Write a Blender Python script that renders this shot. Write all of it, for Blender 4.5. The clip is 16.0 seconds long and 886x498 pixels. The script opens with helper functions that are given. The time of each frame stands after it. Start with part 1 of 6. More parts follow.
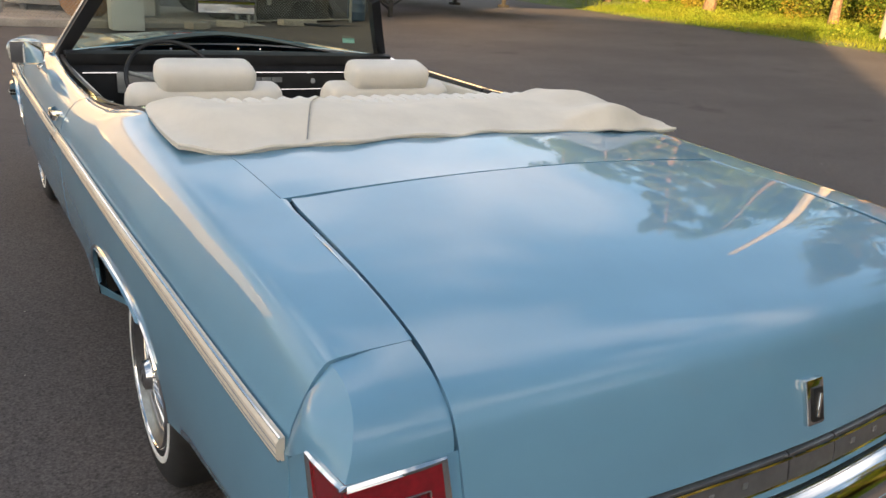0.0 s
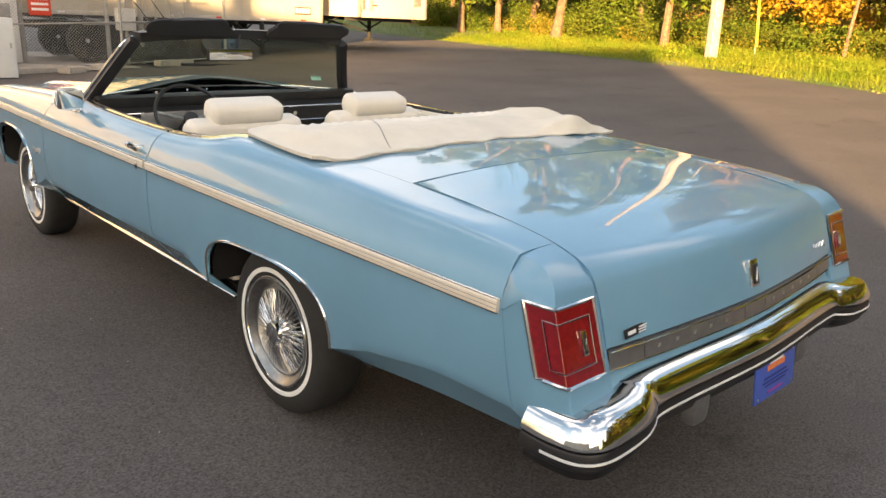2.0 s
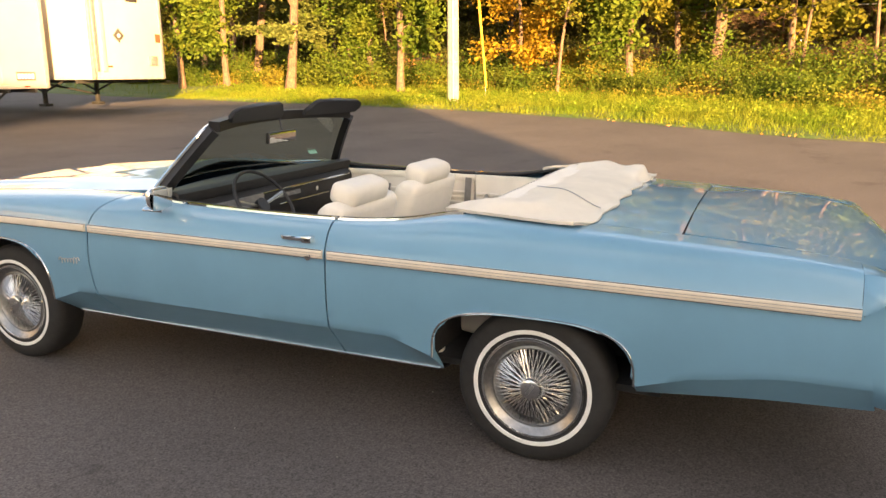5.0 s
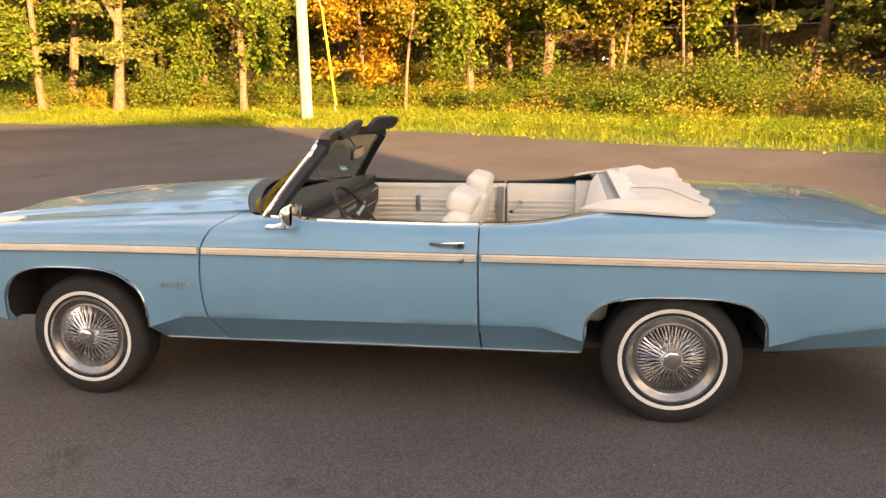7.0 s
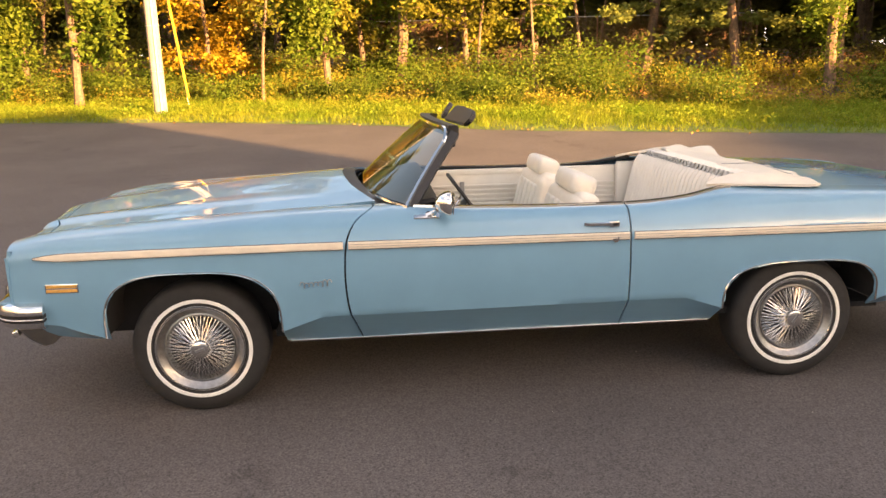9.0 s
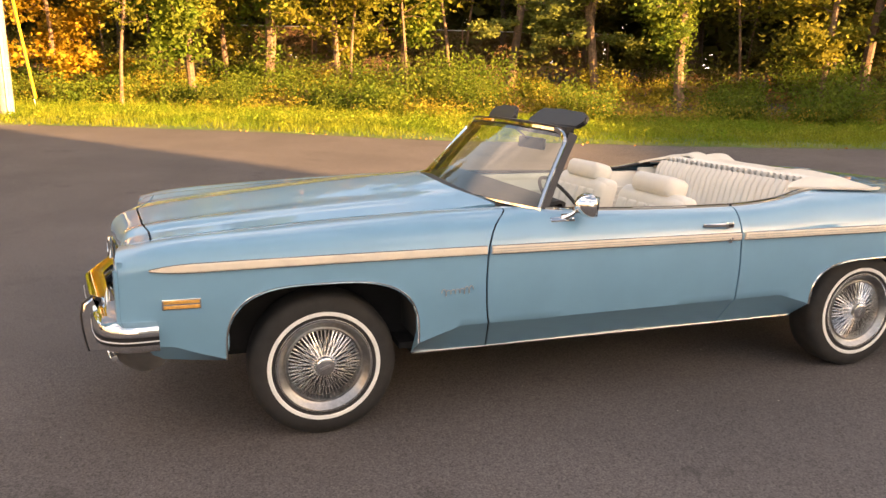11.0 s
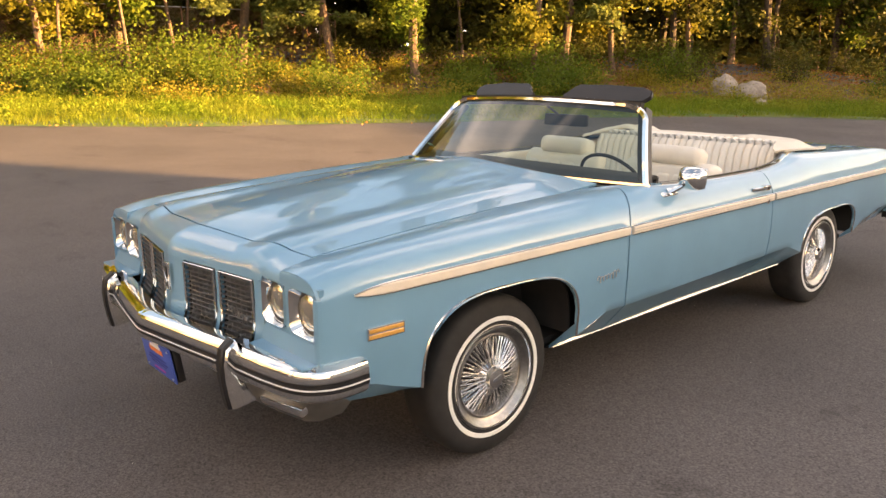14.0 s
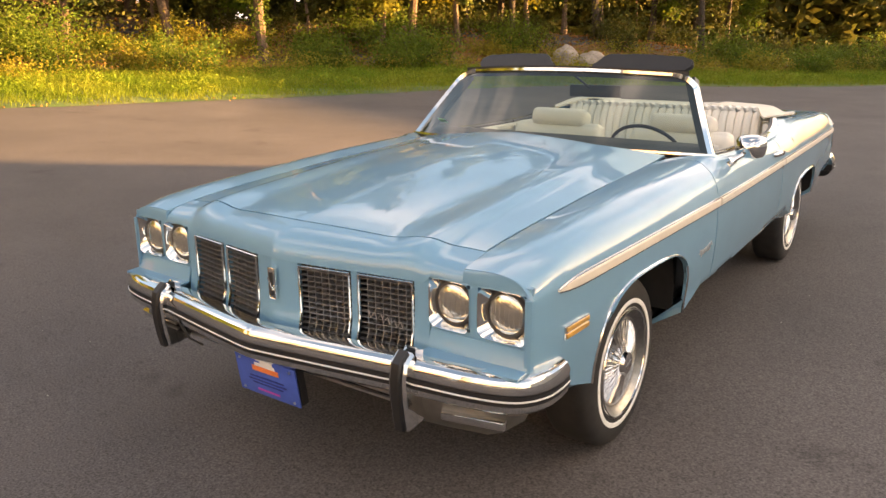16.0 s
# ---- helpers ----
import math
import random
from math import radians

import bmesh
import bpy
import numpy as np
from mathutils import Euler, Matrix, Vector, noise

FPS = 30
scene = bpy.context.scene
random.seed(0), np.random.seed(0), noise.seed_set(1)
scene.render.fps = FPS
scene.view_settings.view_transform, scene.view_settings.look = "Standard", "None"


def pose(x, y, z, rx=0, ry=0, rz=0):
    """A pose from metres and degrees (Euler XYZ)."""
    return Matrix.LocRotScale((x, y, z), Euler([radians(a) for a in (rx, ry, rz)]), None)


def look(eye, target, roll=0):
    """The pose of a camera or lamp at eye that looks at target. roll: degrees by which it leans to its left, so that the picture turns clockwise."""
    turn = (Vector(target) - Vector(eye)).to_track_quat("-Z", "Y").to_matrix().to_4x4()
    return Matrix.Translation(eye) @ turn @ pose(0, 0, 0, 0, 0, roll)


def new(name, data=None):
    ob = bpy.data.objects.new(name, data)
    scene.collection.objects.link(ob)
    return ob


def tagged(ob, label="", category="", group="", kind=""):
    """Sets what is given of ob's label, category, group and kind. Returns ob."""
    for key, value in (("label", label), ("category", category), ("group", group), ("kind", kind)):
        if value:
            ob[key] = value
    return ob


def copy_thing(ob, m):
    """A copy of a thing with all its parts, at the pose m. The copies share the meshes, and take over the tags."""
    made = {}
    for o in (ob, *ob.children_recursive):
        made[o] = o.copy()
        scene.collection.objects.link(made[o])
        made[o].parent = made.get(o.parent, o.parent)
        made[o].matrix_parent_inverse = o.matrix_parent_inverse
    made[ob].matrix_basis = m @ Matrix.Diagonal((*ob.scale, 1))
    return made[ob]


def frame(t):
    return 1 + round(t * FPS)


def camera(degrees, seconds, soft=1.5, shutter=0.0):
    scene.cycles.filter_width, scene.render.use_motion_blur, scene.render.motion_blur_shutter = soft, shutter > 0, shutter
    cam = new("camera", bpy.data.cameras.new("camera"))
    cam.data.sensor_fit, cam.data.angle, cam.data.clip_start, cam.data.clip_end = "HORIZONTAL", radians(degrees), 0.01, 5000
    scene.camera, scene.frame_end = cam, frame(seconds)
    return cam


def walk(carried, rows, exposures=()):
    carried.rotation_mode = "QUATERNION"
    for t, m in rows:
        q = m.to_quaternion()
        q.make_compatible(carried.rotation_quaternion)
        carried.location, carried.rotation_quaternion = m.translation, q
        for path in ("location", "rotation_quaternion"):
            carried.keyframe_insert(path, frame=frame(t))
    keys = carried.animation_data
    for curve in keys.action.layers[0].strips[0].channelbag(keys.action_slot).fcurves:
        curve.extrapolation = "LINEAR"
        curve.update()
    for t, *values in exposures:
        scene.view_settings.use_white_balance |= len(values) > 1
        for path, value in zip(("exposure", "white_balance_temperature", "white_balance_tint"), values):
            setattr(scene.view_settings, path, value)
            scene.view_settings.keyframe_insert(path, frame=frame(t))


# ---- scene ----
cam = camera(60.7, 16.0)
PATH = [
    (0, (-1.292, -3.682, 1.506), (-0.265, -2.104, 0.83), 4.2),
    (0.5, (-1.577, -3.85, 1.526), (-0.508, -2.279, 0.902), 3.8),
    (1, (-1.883, -3.891, 1.537), (-0.692, -2.401, 0.936), 4.0),
    (1.5, (-2.113, -4.0, 1.533), (-0.824, -2.584, 0.957), 3.3),
    (2, (-2.36, -4.016, 1.552), (-1.04, -2.632, 0.969), 2.6),
    (2.5, (-2.701, -3.904, 1.575), (-1.333, -2.557, 1.016), 2.3),
    (3, (-2.917, -3.699, 1.575), (-1.471, -2.421, 1.049), 2.0),
    (3.5, (-3.105, -3.366, 1.6), (-1.569, -2.181, 1.114), 1.7),
    (4, (-3.438, -3.106, 1.631), (-1.791, -2.072, 1.163), 1.2),
    (4.5, (-3.654, -2.817, 1.621), (-1.945, -1.893, 1.147), 0.2),
    (5, (-3.83, -2.44, 1.657), (-2.046, -1.658, 1.2), -0.2),
    (5.2, (-3.943, -2.299, 1.658), (-2.125, -1.599, 1.206), -0.1),
    (7.3, (-4.613, -0.761, 1.669), (-2.674, -0.511, 1.249), -0.3),
    (7.5, (-4.58, -0.58, 1.661), (-2.637, -0.375, 1.237), 0.2),
    (8, (-4.636, -0.134, 1.658), (-2.685, -0.072, 1.226), 0.8),
    (8.2, (-4.725, 0.024, 1.686), (-2.774, 0.034, 1.244), 0.4),
    (10.3, (-4.381, 1.603, 1.625), (-2.472, 1.167, 1.217), -1.0),
    (10.5, (-4.336, 1.727, 1.637), (-2.437, 1.249, 1.231), -0.4),
    (11, (-4.237, 2.095, 1.613), (-2.38, 1.484, 1.191), 0.6),
    (11.5, (-4.065, 2.375, 1.581), (-2.255, 1.656, 1.123), 0.3),
    (12, (-3.849, 2.644, 1.596), (-2.1, 1.785, 1.147), 0.8),
    (12.5, (-3.691, 2.965, 1.591), (-2.021, 1.958, 1.147), 0.8),
    (13, (-3.434, 3.182, 1.578), (-1.83, 2.073, 1.133), 0.3),
    (13.5, (-3.193, 3.405, 1.594), (-1.665, 2.198, 1.14), 0.0),
    (14, (-2.985, 3.682, 1.594), (-1.53, 2.393, 1.126), -0.2),
    (14.5, (-2.705, 3.841, 1.581), (-1.322, 2.479, 1.102), -0.3),
    (15, (-2.439, 4.003, 1.589), (-1.136, 2.566, 1.099), 0.3),
    (15.5, (-2.213, 4.208, 1.596), (-1.031, 2.682, 1.074), 0.0),
    (16, (-1.935, 4.258, 1.588), (-0.827, 2.683, 1.05), -0.4),
]
walk(cam, [(t, look(eye, target, roll)) for t, eye, target, roll in PATH], exposures=[(0, 2.5, 6500, 12), (1.5, 2.68, 6900, 13), (2.0, 2.84, 7100, 14), (2.5, 2.74, 6900, 13), (3.5, 2.80, 6900, 13), (7.5, 3.03, 7800, 24), (12.5, 3.12, 7800, 22), (16, 3.09, 7900, 20)])

# ---------------- world, sun and exposure ----------------
SUN = Vector((0.77, 0.638, -0.135)).normalized()          # the way the sunlight travels
sun = new("sun", bpy.data.lights.new("sun", "SUN"))
sun.data.energy, sun.data.angle, sun.data.color = 5.0, radians(0.6), (1.0, 0.62, 0.27)
sun.rotation_euler = SUN.to_track_quat("-Z", "Y").to_euler()
sun.location = (-20, -16, 9)

world = bpy.data.worlds.new("sky")
scene.world = world
world.use_nodes = True
wt = world.node_tree
wbg = wt.nodes["Background"]
sky = wt.nodes.new("ShaderNodeTexSky")
sky.sky_type, sky.sun_disc = "NISHITA", False
sky.sun_elevation, sky.sun_rotation = radians(7.7), radians(-128.5)
sky.dust_density = 2.0
wco = wt.nodes.new("ShaderNodeTexCoord")
wmap = wt.nodes.new("ShaderNodeMapping")
wmap.inputs["Scale"].default_value = (1.0, 1.0, 2.6)
wno = wt.nodes.new("ShaderNodeTexNoise")
wno.inputs["Scale"].default_value, wno.inputs["Detail"].default_value, wno.inputs["Roughness"].default_value = 1.7, 5, 0.52
wra = wt.nodes.new("ShaderNodeValToRGB")
wra.color_ramp.elements[0].position, wra.color_ramp.elements[1].position = 0.47, 0.70
wmx = wt.nodes.new("ShaderNodeMix")
wmx.data_type = "RGBA"
wmx.inputs["B"].default_value = (5.7, 5.2, 4.9, 1)
wt.links.new(wco.outputs["Generated"], wmap.inputs["Vector"])
wt.links.new(wmap.outputs["Vector"], wno.inputs["Vector"])
wt.links.new(wno.outputs["Fac"], wra.inputs["Fac"])
wt.links.new(wra.outputs["Color"], wmx.inputs["Factor"])
wt.links.new(sky.outputs["Color"], wmx.inputs["A"])
wt.links.new(wmx.outputs["Result"], wbg.inputs["Color"])
wbg.inputs["Strength"].default_value = 0.075


# ---------------- materials ----------------
def material(name, base, rough=0.5, metal=0.0, var=0.0, scale=8.0, alt=None, bump=0.0, bump_scale=60.0, coat=0.0, spec=0.5,
             emit=0.0, transmission=0.0, fine=0.0, rnd=0.0, rough_var=0.0, coat_rough=0.06):
    m = bpy.data.materials.new(name)
    m.use_nodes = True
    nt = m.node_tree
    b = nt.nodes["Principled BSDF"]
    b.inputs["Base Color"].default_value = (*base, 1)
    b.inputs["Roughness"].default_value = rough
    b.inputs["Metallic"].default_value = metal
    b.inputs["Coat Weight"].default_value = coat
    b.inputs["Coat Roughness"].default_value = coat_rough
    b.inputs["Specular IOR Level"].default_value = spec
    b.inputs["Transmission Weight"].default_value = transmission
    if emit:
        b.inputs["Emission Color"].default_value = (*base, 1)
        b.inputs["Emission Strength"].default_value = emit
    tc = nt.nodes.new("ShaderNodeTexCoord")

    def tex(s, detail=5.0, rough_=0.6):
        n = nt.nodes.new("ShaderNodeTexNoise")
        n.inputs["Scale"].default_value, n.inputs["Detail"].default_value, n.inputs["Roughness"].default_value = s, detail, rough_
        nt.links.new(tc.outputs["Object"], n.inputs["Vector"])
        return n

    col = None
    if var or alt:
        other = alt or tuple(min(1, c * (1 + var)) for c in base)
        low = base if alt else tuple(c * (1 - var) for c in base)
        n = tex(scale)
        r = nt.nodes.new("ShaderNodeValToRGB")
        r.color_ramp.elements[0].position, r.color_ramp.elements[1].position = 0.35, 0.68
        r.color_ramp.elements[0].color, r.color_ramp.elements[1].color = (*low, 1), (*other, 1)
        nt.links.new(n.outputs["Fac"], r.inputs["Fac"])
        col = r.outputs["Color"]
        if rough_var:
            mr = nt.nodes.new("ShaderNodeMapRange")
            mr.inputs["To Min"].default_value, mr.inputs["To Max"].default_value = rough - rough_var, rough + rough_var
            nt.links.new(n.outputs["Fac"], mr.inputs["Value"])
            nt.links.new(mr.outputs["Result"], b.inputs["Roughness"])
    if fine and col:
        n = tex(bump_scale, 3.0)
        mr = nt.nodes.new("ShaderNodeMapRange")
        mr.inputs["From Min"].default_value, mr.inputs["From Max"].default_value = 0.3, 0.7
        mr.inputs["To Min"].default_value, mr.inputs["To Max"].default_value = 1 - fine, 1 + fine
        nt.links.new(n.outputs["Fac"], mr.inputs["Value"])
        mx = nt.nodes.new("ShaderNodeVectorMath")
        mx.operation = "SCALE"
        nt.links.new(col, mx.inputs[0])
        nt.links.new(mr.outputs["Result"], mx.inputs["Scale"])
        col = mx.outputs["Vector"]
    if rnd:
        ge = nt.nodes.new("ShaderNodeNewGeometry")
        mr = nt.nodes.new("ShaderNodeMapRange")
        mr.inputs["To Min"].default_value, mr.inputs["To Max"].default_value = 1 - rnd, 1 + rnd
        nt.links.new(ge.outputs["Random Per Island"], mr.inputs["Value"])
        mx = nt.nodes.new("ShaderNodeVectorMath")
        mx.operation = "SCALE"
        if col:
            nt.links.new(col, mx.inputs[0])
        else:
            mx.inputs[0].default_value = base
        nt.links.new(mr.outputs["Result"], mx.inputs["Scale"])
        col = mx.outputs["Vector"]
    if col:
        nt.links.new(col, b.inputs["Base Color"])
    if bump:
        n = tex(bump_scale, 4.0)
        bp = nt.nodes.new("ShaderNodeBump")
        bp.inputs["Strength"].default_value, bp.inputs["Distance"].default_value = bump, 0.004
        nt.links.new(n.outputs["Fac"], bp.inputs["Height"])
        nt.links.new(bp.outputs["Normal"], b.inputs["Normal"])
    return m


def leafy(name, base, alt, trans=0.45):
    """Leaves: two colours by clump, random by leaf, part of the light let through."""
    m = material(name, base, 0.55, alt=alt, scale=0.9, rnd=0.30, spec=0.1)
    nt = m.node_tree
    b = nt.nodes["Principled BSDF"]
    t = nt.nodes.new("ShaderNodeBsdfTranslucent")
    mix = nt.nodes.new("ShaderNodeMixShader")
    mix.inputs["Fac"].default_value = trans
    nt.links.new(b.inputs["Base Color"].links[0].from_socket, t.inputs["Color"])
    nt.links.new(b.outputs["BSDF"], mix.inputs[1])
    nt.links.new(t.outputs["BSDF"], mix.inputs[2])
    nt.links.new(mix.outputs["Shader"], nt.nodes["Material Output"].inputs["Surface"])
    return m


PAINT = material("blue_paint", (0.147, 0.318, 0.455), 0.50, 0.10, var=0.04, scale=3, coat=1.0, spec=0.3, coat_rough=0.018)
PAINT_UNDER = material("underbody", (0.012, 0.012, 0.012), 0.9, var=0.4, scale=5)
CHROME = material("chrome", (0.78, 0.78, 0.76), 0.06, 1.0, var=0.04, scale=20, rough_var=0.03)
STEEL = material("brushed_steel", (0.55, 0.55, 0.54), 0.28, 1.0, var=0.15, scale=40)
RIMSTEEL = material("dull_steel", (0.30, 0.30, 0.295), 0.36, 1.0, var=0.15, scale=40)
GREYMETAL = material("grey_trim", (0.30, 0.30, 0.30), 0.35, 0.8, var=0.1, scale=30)
# chrome apron: the dark asphalt it mirrors is put into this grey
APRON = material("darkened_chrome", (0.15, 0.148, 0.142), 0.42, 0.5, var=0.15, scale=12)
GRILLEDARK = material("grille_dark", (0.060, 0.058, 0.055), 0.6, 0.3, var=0.3, scale=30)
WIRE = material("bright_wire", (0.88, 0.88, 0.86), 0.22, 1.0, var=0.05, scale=30)
BLACK = material("black_trim", (0.012, 0.012, 0.013), 0.45, var=0.2, scale=10)
RUBBER = material("tyre_rubber", (0.017, 0.017, 0.017), 0.75, var=0.3, scale=14, bump=0.1, bump_scale=200)
WHITEWALL = material("whitewall", (0.78, 0.78, 0.75), 0.6, var=0.06, scale=20)
VINYL = material("white_vinyl", (0.70, 0.67, 0.60), 0.48, var=0.05, scale=7, bump=0.25, bump_scale=350)
BOOTVINYL = material("cream_top_boot", (0.68, 0.63, 0.53), 0.55, var=0.07, scale=5, bump=0.5, bump_scale=40)
MOLD = material("cream_moulding", (0.70, 0.63, 0.52), 0.45, var=0.06, scale=12)
DASH = material("black_dash", (0.013, 0.013, 0.014), 0.5, var=0.3, scale=15, bump=0.2, bump_scale=300)
CARPET = material("black_carpet", (0.012, 0.012, 0.012), 0.95, var=0.4, scale=30)
REDLENS = material("red_lens", (0.22, 0.006, 0.012), 0.10, var=0.2, scale=60, coat=1.0)
REDDARK = material("dark_red_lens", (0.09, 0.003, 0.006), 0.12, var=0.2, scale=60, coat=1.0)
AMBER = material("amber_lens", (0.62, 0.32, 0.07), 0.2, var=0.15, scale=80, coat=0.6)
LAMPGLASS = material("lamp_glass", (0.9, 0.88, 0.8), 0.05, transmission=0.85, spec=0.5)
REFLECTOR = material("lamp_reflector", (0.66, 0.63, 0.56), 0.14, 0.9, var=0.1, scale=40)
PLATEBLUE = material("plate_blue", (0.05, 0.10, 0.42), 0.4, var=0.08, scale=20)
ORANGE = material("print_orange", (0.75, 0.20, 0.06), 0.5, var=0.1, scale=40)
PALE = material("print_pale", (0.75, 0.75, 0.75), 0.5, var=0.05, scale=40)
MAGENTA = material("print_magenta", (0.45, 0.06, 0.35), 0.5, var=0.05, scale=40)
INKBLUE = material("print_dark_blue", (0.02, 0.03, 0.18), 0.5, var=0.05, scale=40)
STICKER = material("green_sticker", (0.25, 0.5, 0.42), 0.5, var=0.1, scale=60)
ASPHALT = material("asphalt", (0.084, 0.077, 0.075), 0.85, alt=(0.116, 0.105, 0.101), scale=0.55, bump=0.55, bump_scale=110, fine=0.55, spec=0.3)
ant = ASPHALT.node_tree                                   # old oil marks and patched spots
an, ar, am = ant.nodes.new("ShaderNodeTexNoise"), ant.nodes.new("ShaderNodeMapRange"), ant.nodes.new("ShaderNodeVectorMath")
an.inputs["Scale"].default_value, an.inputs["Detail"].default_value, an.inputs["Roughness"].default_value = 1.35, 6, 0.65
ar.inputs["From Min"].default_value, ar.inputs["From Max"].default_value = 0.60, 0.68
ar.inputs["To Min"].default_value, ar.inputs["To Max"].default_value = 1.0, 0.72
am.operation = "SCALE"
ab = ant.nodes["Principled BSDF"].inputs["Base Color"]
ant.links.new(next(n for n in ant.nodes if n.type == "TEX_COORD").outputs["Object"], an.inputs["Vector"])
ant.links.new(an.outputs["Fac"], ar.inputs["Value"])
ant.links.new(ab.links[0].from_socket, am.inputs[0])
ant.links.new(ar.outputs["Result"], am.inputs["Scale"])
ant.links.new(am.outputs["Vector"], ab)
GRIT = material("grit", (0.42, 0.40, 0.36), 0.8, var=0.2, scale=3)
SOIL = material("leaf_litter", (0.27, 0.135, 0.050), 0.9, alt=(0.08, 0.065, 0.022), scale=0.8, bump=1.0, bump_scale=12, fine=0.5)
GRASSBED = material("grass_bed", (0.055, 0.11, 0.020), 0.9, alt=(0.13, 0.14, 0.045), scale=1.1, bump=1.0, bump_scale=30, fine=0.4)
GRASS = leafy("grass_blades", (0.12, 0.20, 0.018), (0.24, 0.26, 0.032), 0.45)
BARK = material("bark", (0.17, 0.11, 0.07), 0.9, alt=(0.08, 0.055, 0.04), scale=6, bump=1.0, bump_scale=18, fine=0.4)
# bark darkened for the deep wood's shade; shrub branches use it too
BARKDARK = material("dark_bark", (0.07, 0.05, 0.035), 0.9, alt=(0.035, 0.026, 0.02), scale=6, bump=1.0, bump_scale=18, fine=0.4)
LEAF_G = leafy("green_leaves", (0.074, 0.135, 0.018), (0.165, 0.19, 0.028))
LEAF_Y = leafy("yellow_leaves", (0.21, 0.185, 0.027), (0.12, 0.15, 0.023))
LEAF_W = leafy("weed_leaves", (0.20, 0.22, 0.030), (0.34, 0.25, 0.045), 0.5)
LEAF_O = leafy("orange_leaves", (0.36, 0.20, 0.02), (0.27, 0.22, 0.03))
LEAF_P = leafy("pine_needles", (0.12, 0.155, 0.040), (0.18, 0.20, 0.055))
# leaves for the deep wood, its shade painted into the colour
LEAF_D = leafy("shade_dark_leaves", (0.060, 0.075, 0.016), (0.115, 0.105, 0.025), 0.35)
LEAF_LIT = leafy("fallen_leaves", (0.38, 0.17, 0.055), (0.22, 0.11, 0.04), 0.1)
POLEWOOD = material("weathered_pole", (0.34, 0.31, 0.26), 0.85, alt=(0.24, 0.21, 0.17), scale=3, bump=0.8, bump_scale=40, fine=0.2)
YELLOW = material("yellow_guard", (0.75, 0.45, 0.02), 0.5, var=0.08, scale=10)
ROCK = material("rock", (0.36, 0.31, 0.26), 0.9, alt=(0.22, 0.19, 0.16), scale=2.5, bump=1.0, bump_scale=14, fine=0.25)
TRAILWHITE = material("trailer_white", (0.43, 0.41, 0.36), 0.5, var=0.04, scale=1.2)
TRAILGREY = material("trailer_rail", (0.45, 0.44, 0.42), 0.5, 0.3, var=0.1, scale=5)
DARKSTEEL = material("dark_steel", (0.05, 0.05, 0.05), 0.6, 0.4, var=0.3, scale=8)
GALV = material("galvanised", (0.36, 0.37, 0.37), 0.5, 0.7, var=0.15, scale=9)
RUSTWIRE = material("rusty_wire", (0.22, 0.13, 0.08), 0.7, 0.4, var=0.2, scale=9)
TARP = material("black_tarp", (0.020, 0.019, 0.018), 0.55, var=0.3, scale=3, bump=0.6, bump_scale=9)
CONCRETE = material("concrete", (0.36, 0.33, 0.29), 0.9, var=0.18, scale=1.5, bump=0.6, bump_scale=30, fine=0.15)
CABINETWHITE = material("cabinet_white", (0.62, 0.64, 0.64), 0.5, var=0.05, scale=3)
BARRELBLUE = material("barrel_blue", (0.06, 0.10, 0.16), 0.5, var=0.15, scale=5)
SIGNRED = material("sign_red", (0.55, 0.06, 0.03), 0.5, var=0.06, scale=10)
SPOOLWOOD = material("spool_wood", (0.35, 0.20, 0.09), 0.8, var=0.2, scale=10)
METALSIDING = material("building_wall", (0.42, 0.40, 0.37), 0.7, var=0.08, scale=0.6)

glass = bpy.data.materials.new("tinted_glass")
glass.use_nodes = True
gn = glass.node_tree
gn.nodes.remove(gn.nodes["Principled BSDF"])
g_tr, g_gl, g_mx, g_lw, g_pw, g_ad = (gn.nodes.new("ShaderNodeBsdfTransparent"), gn.nodes.new("ShaderNodeBsdfGlossy"), gn.nodes.new("ShaderNodeMixShader"),
                                      gn.nodes.new("ShaderNodeLayerWeight"), gn.nodes.new("ShaderNodeMath"), gn.nodes.new("ShaderNodeMath"))
g_tr.inputs["Color"].default_value = (0.60, 0.68, 0.60, 1)
g_gl.inputs["Roughness"].default_value = 0.01
g_pw.operation, g_ad.operation = "POWER", "MULTIPLY_ADD"
g_pw.inputs[1].default_value = 4.0
g_ad.inputs[1].default_value, g_ad.inputs[2].default_value = 0.75, 0.10
gn.links.new(g_lw.outputs["Facing"], g_pw.inputs[0])
gn.links.new(g_pw.outputs["Value"], g_ad.inputs[0])
gn.links.new(g_ad.outputs["Value"], g_mx.inputs["Fac"])
gn.links.new(g_tr.outputs["BSDF"], g_mx.inputs[1])
gn.links.new(g_gl.outputs["BSDF"], g_mx.inputs[2])
gn.links.new(g_mx.outputs["Shader"], gn.nodes["Material Output"].inputs["Surface"])
GLASS = glass


# ---------------- builders ----------------
def link_mesh(name, verts, faces, mat, parent=None, label="", smooth=True):
    me = bpy.data.meshes.new(name)
    me.from_pydata([tuple(v) for v in verts], [], faces)
    me.materials.append(mat)
    me.validate()
    if smooth:
        me.polygons.foreach_set("use_smooth", [True] * len(me.polygons))
    ob = new(name, me)
    if parent:
        ob.parent = parent
    return tagged(ob, label)


def part(name, bm, mat, parent=None, label="", smooth=True):
    """Links a bmesh as one mesh object under a thing or a part."""
    me = bpy.data.meshes.new(name)
    bmesh.ops.recalc_face_normals(bm, faces=bm.faces)
    bm.to_mesh(me)
    bm.free()
    me.materials.append(mat)
    if smooth:
        me.polygons.foreach_set("use_smooth", [True] * len(me.polygons))
        me.set_sharp_from_angle(angle=radians(35))
    ob = new(name, me)
    if parent:
        ob.parent = parent
    return tagged(ob, label)


